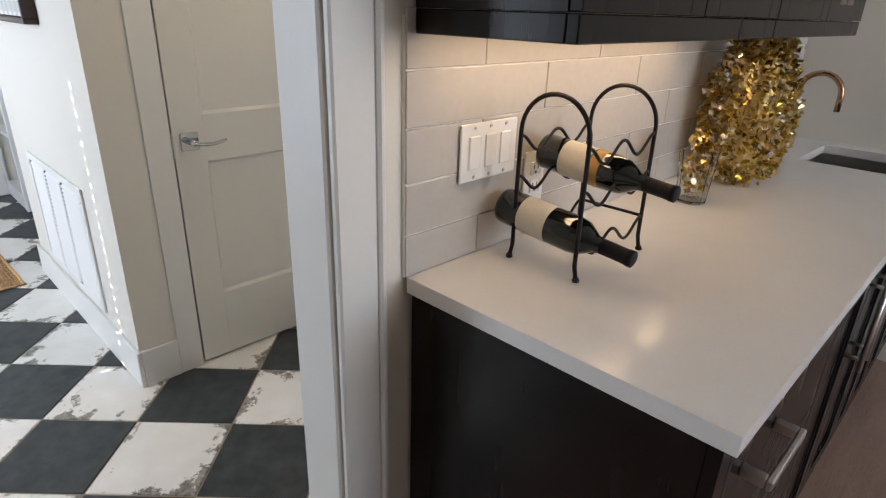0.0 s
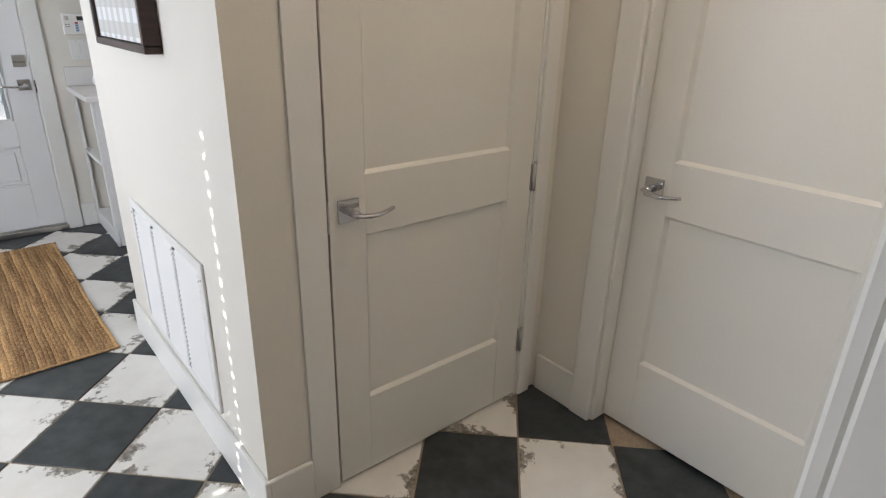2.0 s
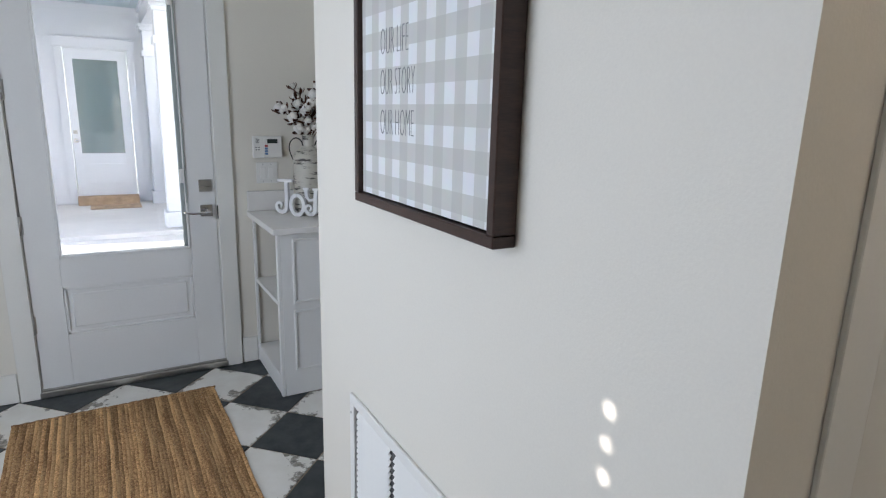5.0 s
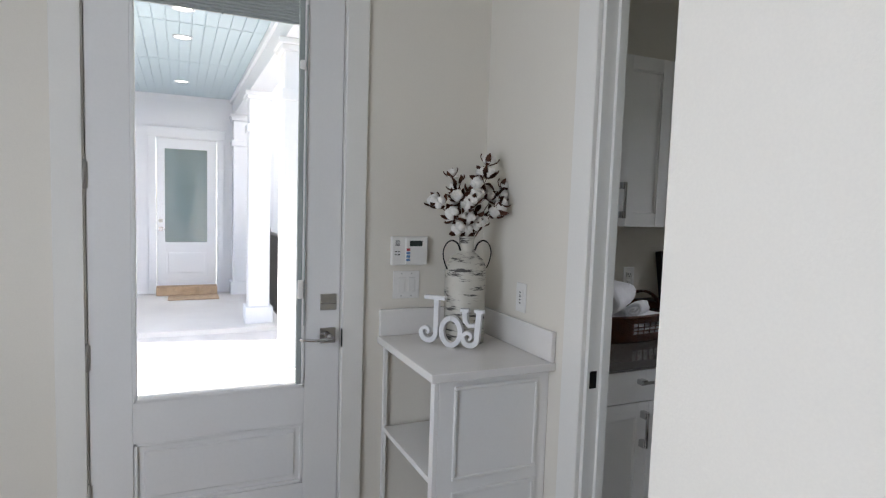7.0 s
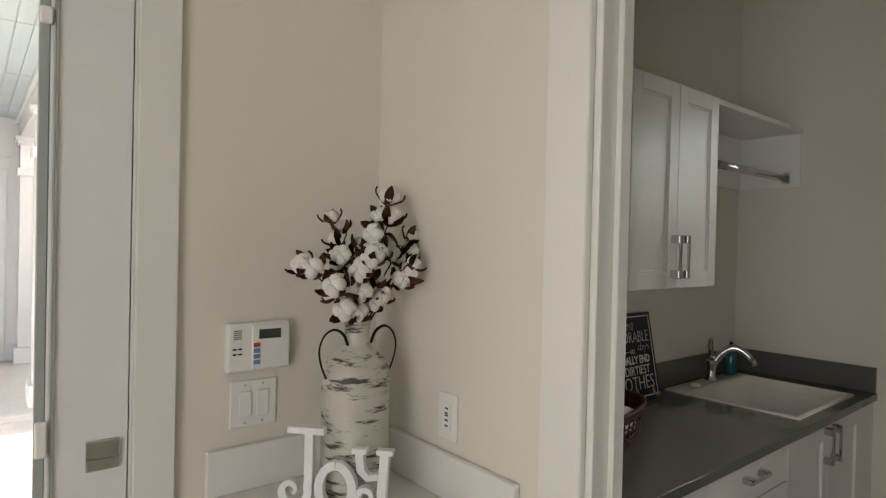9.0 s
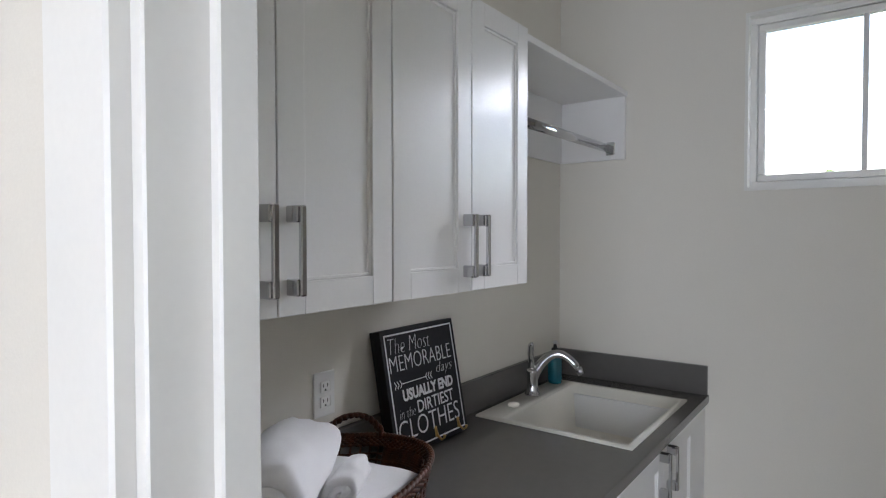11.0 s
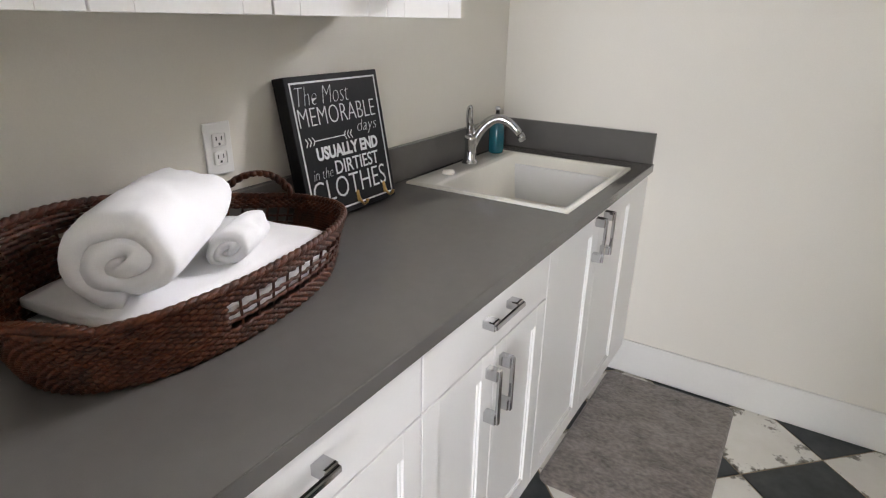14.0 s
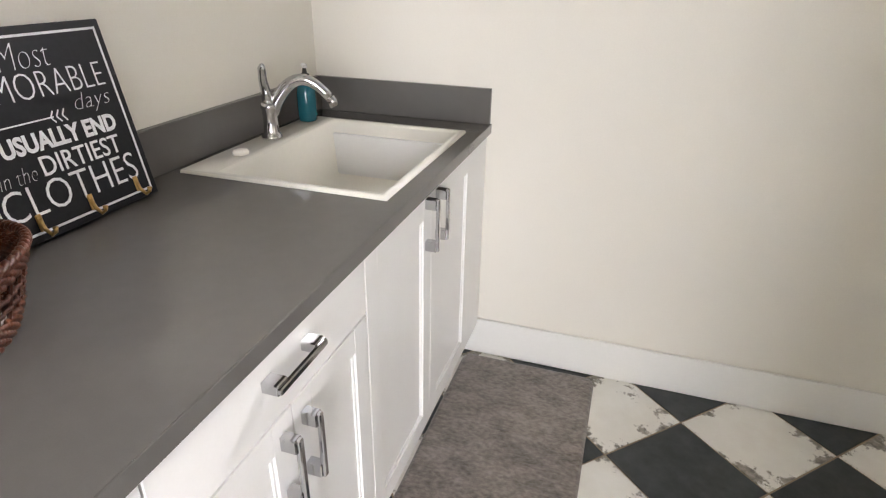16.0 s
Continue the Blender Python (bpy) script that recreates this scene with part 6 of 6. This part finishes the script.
for i in range(NX):
    for j in range(NY):
        bm.faces.new((g[i][j], g[i + 1][j], g[i + 1][j + 1], g[i][j + 1]))
part("pile", bm, M_MAT, bath, smooth=True)

# strike plate on the laundry jamb
sp_ = thing("strike_plate", (LWX0 + 0.02, JY1 - 0.02, 0.9), "dark metal strike plate let into the jamb", "plate")
part("plate", box(LWX0 + 0.006, LWX0 + 0.035, JY1 - 0.0205, JY1 - 0.0183, 0.875, 0.935, bevel=0.0006), M_IRON, sp_)

# ---- pantry: wine rack with two bottles ----
RX0, RX1, RF, RB, RZ = 0.972, 1.220, 0.188, 0.338, PT + 0.033
rack = thing("wine_rack", ((RX0 + RX1) / 2, (RF + RB) / 2, RZ), "black wire wine rack with twin arches", "rack")
cy, ar = (RF + RB) / 2, (RB - RF) / 2
for x in (RX0, RX1):
    pts = [(x, RF - 0.006, RZ + 0.002), (x, RF, RZ + 0.03), (x, RF, 1.10)] + [(x, y, z) for y, z in arc(cy, 1.160, ar, 180, 0, 16)] + [(x, RB, 1.10), (x, RB, RZ + 0.03), (x, RB + 0.006, RZ + 0.002)]
    part("arch", tube(pts, 0.0045, 8), M_IRON, rack, smooth=True)
    for y in (RF - 0.006, RB + 0.006):
        part("foot", lathe([(0.007, 0), (0.0075, 0.004), (0.005, 0.009)], (x, y, RZ), 10), M_IRON, rack, smooth=True)
    for z in (0.972,):
        part("side_bar", tube([(x, RF, z), (x, RB, z)], 0.0034, 6), M_IRON, rack, smooth=True)
for y in (RF, RB):
    for z in (0.972, 1.070, 1.150):
        pts = [(RX0 + (RX1 - RX0) * k / 36, y, z - 0.018 + 0.018 * math.cos(4 * math.pi * k / 36)) for k in range(37)]
        part("cradle", tube(pts, 0.0034, 6), M_IRON, rack, smooth=True)


def wine_bottle(a, b, label, band):
    """A bottle that lies from its base a towards its mouth b."""
    w = thing("wine_bottle", (0, 0, 0), label, "bottle", "bottles in the rack")
    part("glass", lathe([(0.030, 0.0), (0.0365, 0.003), (0.0375, 0.012), (0.0375, 0.175), (0.034, 0.195), (0.024, 0.212), (0.0165, 0.224), (0.0148, 0.24)], n=36), M_WINEGLASS, w, smooth=True)
    part("capsule", lathe([(0.0152, 0.228), (0.0150, 0.288), (0.0162, 0.290), (0.0162, 0.300), (0.013, 0.302)], n=24), M_CERAMIC, w, smooth=True)
    lb = part("label", lathe([(0.0377, 0.058), (0.0379, 0.059), (0.0379, 0.124), (0.0377, 0.125)], n=36), M_LABEL, w, "cream paper label", smooth=True)
    if band:
        part("band", lathe([(0.0377, 0.127), (0.0380, 0.128), (0.0380, 0.150), (0.0377, 0.151)], n=36), M_LABELTAN, w, "ochre paper band", smooth=True)
    for k in range(4):
        bar = bmesh.new()
        for q in range(9):
            a0 = radians(-150 - (k * 3) + q * (9 - k))
            p0 = Vector((0.0381 * math.cos(a0), 0.0381 * math.sin(a0), 0.100 - 0.013 * k))
            box(p0.x - 0.0012, p0.x + 0.0012, p0.y - 0.0012, p0.y + 0.0012, p0.z - 0.0015, p0.z + 0.0015, bm=bar)
        part("print_bar", bar, M_DARK, lb)
    d = (Vector(b) - Vector(a)).normalized()
    w.matrix_world = Matrix.Translation(a) @ d.to_track_quat("Z", "X").to_matrix().to_4x4()
    return w


wine_bottle((1.002, 0.388, 0.992), (1.002, 0.102, 0.964), "dark wine bottle with a cream label lying in the rack", False)
wine_bottle((1.115, 0.378, 1.094), (1.115, 0.092, 1.066), "dark wine bottle with cream and ochre labels in the rack", True)

# ---- pantry: gold foil tree, glass, faucet ----
TC = (2.01, 0.268, PT + 0.0325)
tree = thing("foil_tree", TC, "gold foil table-top tree on the pantry counter", "decoration")
part("cone", lathe([(0.045, 0.0), (0.055, 0.02), (0.078, 0.12), (0.082, 0.22), (0.06, 0.36), (0.025, 0.46), (0.0, 0.47)], TC, 20), M_GOLD, tree)
rng = random.Random(7)
verts, faces = [], []
for k in range(4200):
    h = rng.random() ** 1.05
    R = 0.022 + 0.104 * math.sin(math.pi * min(1.0, 0.17 + 0.83 * h ** 0.85))
    a = rng.uniform(0, 2 * math.pi)
    p = Vector((TC[0] + R * math.cos(a), TC[1] + R * math.sin(a), TC[2] + 0.012 + 0.52 * h)) + Vector((rng.gauss(0, 1), rng.gauss(0, 1), rng.gauss(0, 1))) * 0.008
    u = Vector((rng.gauss(0, 1), rng.gauss(0, 1), rng.gauss(0, 1))).normalized()
    v = u.orthogonal().normalized()
    s = rng.uniform(0.006, 0.014)
    i = len(verts)
    verts += [p - u * s, p + v * s * 0.7, p + u * s, p - v * s * 0.7 + u.cross(v) * s * 0.4]
    faces += [(i, i + 1, i + 2), (i, i + 2, i + 3)]
me = bpy.data.meshes.new("foil")
me.from_pydata(verts, [], faces)
me.transform(Matrix.Translation(-Vector(TC)))
me.materials.append(M_GOLD)
fl = new("foil", me)
fl.parent = tree
tagged(fl, kind="stuff")

GC = (1.664, 0.258, PT + 0.0325)
cup = thing("glass_tumbler", GC, "cut glass tumbler filled with gold foil", "glass")
part("tumbler", lathe([(0.036, 0.0), (0.040, 0.004), (0.052, 0.145), (0.0495, 0.145), (0.038, 0.010), (0.0, 0.009)], GC, 12), M_GLASS, cup)
verts, faces = [], []
for k in range(320):
    a, h = rng.uniform(0, 6.283), rng.random()
    R = 0.034 * math.sqrt(rng.random()) * (1.15 - 0.35 * h)
    p = Vector((R * math.cos(a), R * math.sin(a), 0.03 + 0.15 * h))
    u = Vector((rng.gauss(0, 1), rng.gauss(0, 1), rng.gauss(0, 1))).normalized()
    v = u.orthogonal().normalized()
    s = rng.uniform(0.006, 0.012)
    i = len(verts)
    verts += [p - u * s, p + v * s, p + u * s, p - v * s]
    faces += [(i, i + 1, i + 2), (i, i + 2, i + 3)]
me = bpy.data.meshes.new("foil_filling")
me.from_pydata(verts, [], faces)
me.materials.append(M_GOLD)
fl = new("foil_filling", me)
fl.parent = cup
tagged(fl, kind="stuff")

pf = thing("bar_faucet", (2.72, 0.33, PT + 0.032), "bronze gooseneck bar faucet", "faucet")
pts = [(2.72, 0.33, PT + 0.033), (2.72, 0.33, PT + 0.25)] + [(2.72, 0.33 - 0.075 + 0.075 * math.cos(radians(15 * k)), PT + 0.25 + 0.075 * math.sin(radians(15 * k))) for k in range(1, 13)] + [(2.72, 0.18, PT + 0.19)]
part("spout", tube(pts, 0.011, 12), M_COPPER, pf, smooth=True)
part("base", lathe([(0.024, 0), (0.024, 0.01), (0.016, 0.03), (0.014, 0.06)], (2.72, 0.33, PT + 0.033), 20), M_COPPER, pf, smooth=True)
part("lever", tube([(2.734, 0.33, PT + 0.07), (2.77, 0.32, PT + 0.085)], 0.006, 8), M_COPPER, pf, smooth=True)

# ---- blind on the hall's wide window, with its cord holes ----
blind = thing("window_blind", (-1.66, 2.75, 0.25), "closed white slatted blind in the wide hall window", "blind")
M_SLAT = material("blind_slat", (0.80, 0.80, 0.80), 0.5, vary=0.01)
HOLE = 2.352
slat_a = mesh_of("slat", box(-0.0012, 0.0012, 1.7505, HOLE - 0.007, -0.027, 0.027), M_SLAT)
slat_b = mesh_of("slat", box(-0.0012, 0.0012, HOLE + 0.007, 3.7495, -0.027, 0.027), M_SLAT)
slat_c = mesh_of("slat", box(-0.0012, 0.0012, HOLE - 0.007, HOLE + 0.007, -0.027, 0.011), M_SLAT)
for k in range(45):
    for me in (slat_a, slat_b, slat_c):
        o = new("slat", me)
        o.parent = blind
        o.location = Vector((-1.66 - (0.0015 if k % 2 else -0.0015), 0, 0.275 + 0.05 * k)) - BASE[blind]

# ---- distance beyond the laundry window ----
rng = random.Random(21)


def far_tree(x, y, h, seed):
    r = random.Random(seed)
    t = thing("tree", (x, y, -0.4), "distant leafy green tree beyond the window", "tree", "distant trees")
    part("trunk", tube([(x, y, -0.4), (x + 0.1, y, h * 0.3), (x, y + 0.1, h * 0.6)], [h * 0.03, h * 0.022, h * 0.01], 7), M_BARK, t)
    vs, fs = [], []
    for k in range(700):
        a, u = r.uniform(0, 6.283), r.uniform(-1, 1)
        R = h * 0.34 * (r.random() ** 0.4) * (1 + 0.25 * math.sin(3 * a + seed))
        p = Vector((x + R * math.cos(a) * math.sqrt(1 - u * u), y + R * math.sin(a) * math.sqrt(1 - u * u), h * 0.62 + u * R * 0.95))
        d = Vector((r.gauss(0, 1), r.gauss(0, 1), r.gauss(0, 1))).normalized()
        e = d.orthogonal().normalized()
        s = h * r.uniform(0.03, 0.055)
        i = len(vs)
        vs += [p - d * s, p + e * s * 0.6, p + d * s, p - e * s * 0.6]
        fs += [(i, i + 1, i + 2), (i, i + 2, i + 3)]
    me = bpy.data.meshes.new("crown")
    me.from_pydata([v - BASE[t] for v in vs], [], fs)
    me.materials.append(M_LEAF)
    c = new("crown", me)
    c.parent = t
    return t


for k in range(14):
    far_tree(62 + rng.uniform(-6, 10), -6 + k * 3.6 + rng.uniform(-1.5, 1.5), rng.uniform(5.0, 8.0), k)

# ---- floor tiles, one by one ----
HALF = 0.2351
TILE_ORIGIN = (0.989, 1.567)


def clip_rect(poly, x0, x1, y0, y1):
    for axis, lim, keep in ((0, x0, 1), (0, x1, -1), (1, y0, 1), (1, y1, -1)):
        out = []
        for a, b in zip(poly, poly[1:] + poly[:1]):
            ia, ib = (a[axis] - lim) * keep >= 0, (b[axis] - lim) * keep >= 0
            if ia:
                out.append(a)
            if ia != ib:
                f = (lim - a[axis]) / (b[axis] - a[axis])
                out.append((a[0] + f * (b[0] - a[0]), a[1] + f * (b[1] - a[1])))
        poly = out
        if not poly:
            return poly
    return poly


def tile_mesh(poly, mat, name):
    """A low slab with a small chamfer, in the tile's own turned square."""
    bm = bmesh.new()
    c = (sum(p[0] for p in poly) / len(poly), sum(p[1] for p in poly) / len(poly))
    low = [bm.verts.new((x, y, -0.006)) for x, y in poly]
    mid = [bm.verts.new((x, y, -0.0012)) for x, y in poly]
    top = [bm.verts.new((x + (c[0] - x) * 0.010, y + (c[1] - y) * 0.010, 0.0)) for x, y in poly]
    k = len(poly)
    for a, b in ((low, mid), (mid, top)):
        for i in range(k):
            bm.faces.new((a[i], a[(i + 1) % k], b[(i + 1) % k], b[i]))
    bm.faces.new(top)
    bmesh.ops.recalc_face_normals(bm, faces=bm.faces[:])
    return mesh_of(name, bm, mat)


S = 0.3325 / 2 - 0.0033
SQUARE = [(-S, -S), (S, -S), (S, S), (-S, S)]
FULL = {True: tile_mesh(SQUARE, M_TILEDARK, "floor_tile"), False: tile_mesh(SQUARE, M_TILEWHITE, "floor_tile")}
floor_ob = bpy.data.objects["floor"]
C45 = math.sqrt(0.5)
for k in range(-12, 13):
    for j in range(-6, 16):
        if (k + j) % 2 == 0:
            continue
        x, y = TILE_ORIGIN[0] + k * HALF, TILE_ORIGIN[1] + j * HALF
        dark = k % 2 == 1
        diamond = [(x + C45 * (u - v), y + C45 * (u + v)) for u, v in SQUARE]
        cut = clip_rect(diamond, -1.6, LFX, 0.5, FY + 0.01)
        if len(cut) < 3:
            continue
        if x > 1.9 and y < 1.6:
            continue
        whole = len(cut) == 4 and all(abs(a[0] - b[0]) + abs(a[1] - b[1]) < 1e-6 for a, b in zip(cut, diamond))
        if whole:
            me = FULL[dark]
        else:
            local = [(C45 * ((a - x) + (b - y)), C45 * (-(a - x) + (b - y))) for a, b in cut]
            area = abs(sum(p[0] * q[1] - q[0] * p[1] for p, q in zip(local, local[1:] + local[:1])))
            if area < 2e-4:
                continue
            me = tile_mesh(local, M_TILEDARK if dark else M_TILEWHITE, "floor_tile")
        t = new("floor_tile", me)
        t.parent = floor_ob
        t.matrix_local = pose(x, y, 0.0, 0, 0, 45)

# ---- pantry backsplash tiles ----
wall_pantry = bpy.data.objects["wall_pantry"]
structure("backsplash_grout", boxes((0.74, 2.999, OY0 - 0.008, OY0 - 0.0005, PT + 0.033, 1.36)), M_SPLASHGROUT, "pale grout bed of the tiled splashback", "backsplash")
TW, TH = 0.405, 0.0985
splash_bm = box(0.001, TW - 0.002, -0.0035, 0.0, 0.001, TH - 0.002, bevel=0.001)
SPLASH = mesh_of("wall_tile", splash_bm, M_WSPLASH)
for r in range(5):
    z = PT + 0.034 + (r - 1) * TH + 0.083
    for c in range(-1, 9):
        x0 = 0.74 + c * TW - (0.5 * TW if r % 2 else 0.0) + 0.2
        a, b = max(x0, 0.74), min(x0 + TW, 2.998)
        if b - a < 0.02 or z > 1.34:
            continue
        me = SPLASH if (b - a > TW - 0.001) else mesh_of("wall_tile", box(0.001, b - a - 0.002, -0.0035, 0, 0.001, TH - 0.002, bevel=0.001), M_WSPLASH)
        if r == 0:
            me = mesh_of("wall_tile", box(0.001, b - a - 0.002, -0.0035, 0, 0.0155, TH - 0.002, bevel=0.001), M_WSPLASH)
        t = new("wall_tile", me)
        t.parent = wall_pantry
        t.location = (a, OY0 - 0.008, z)
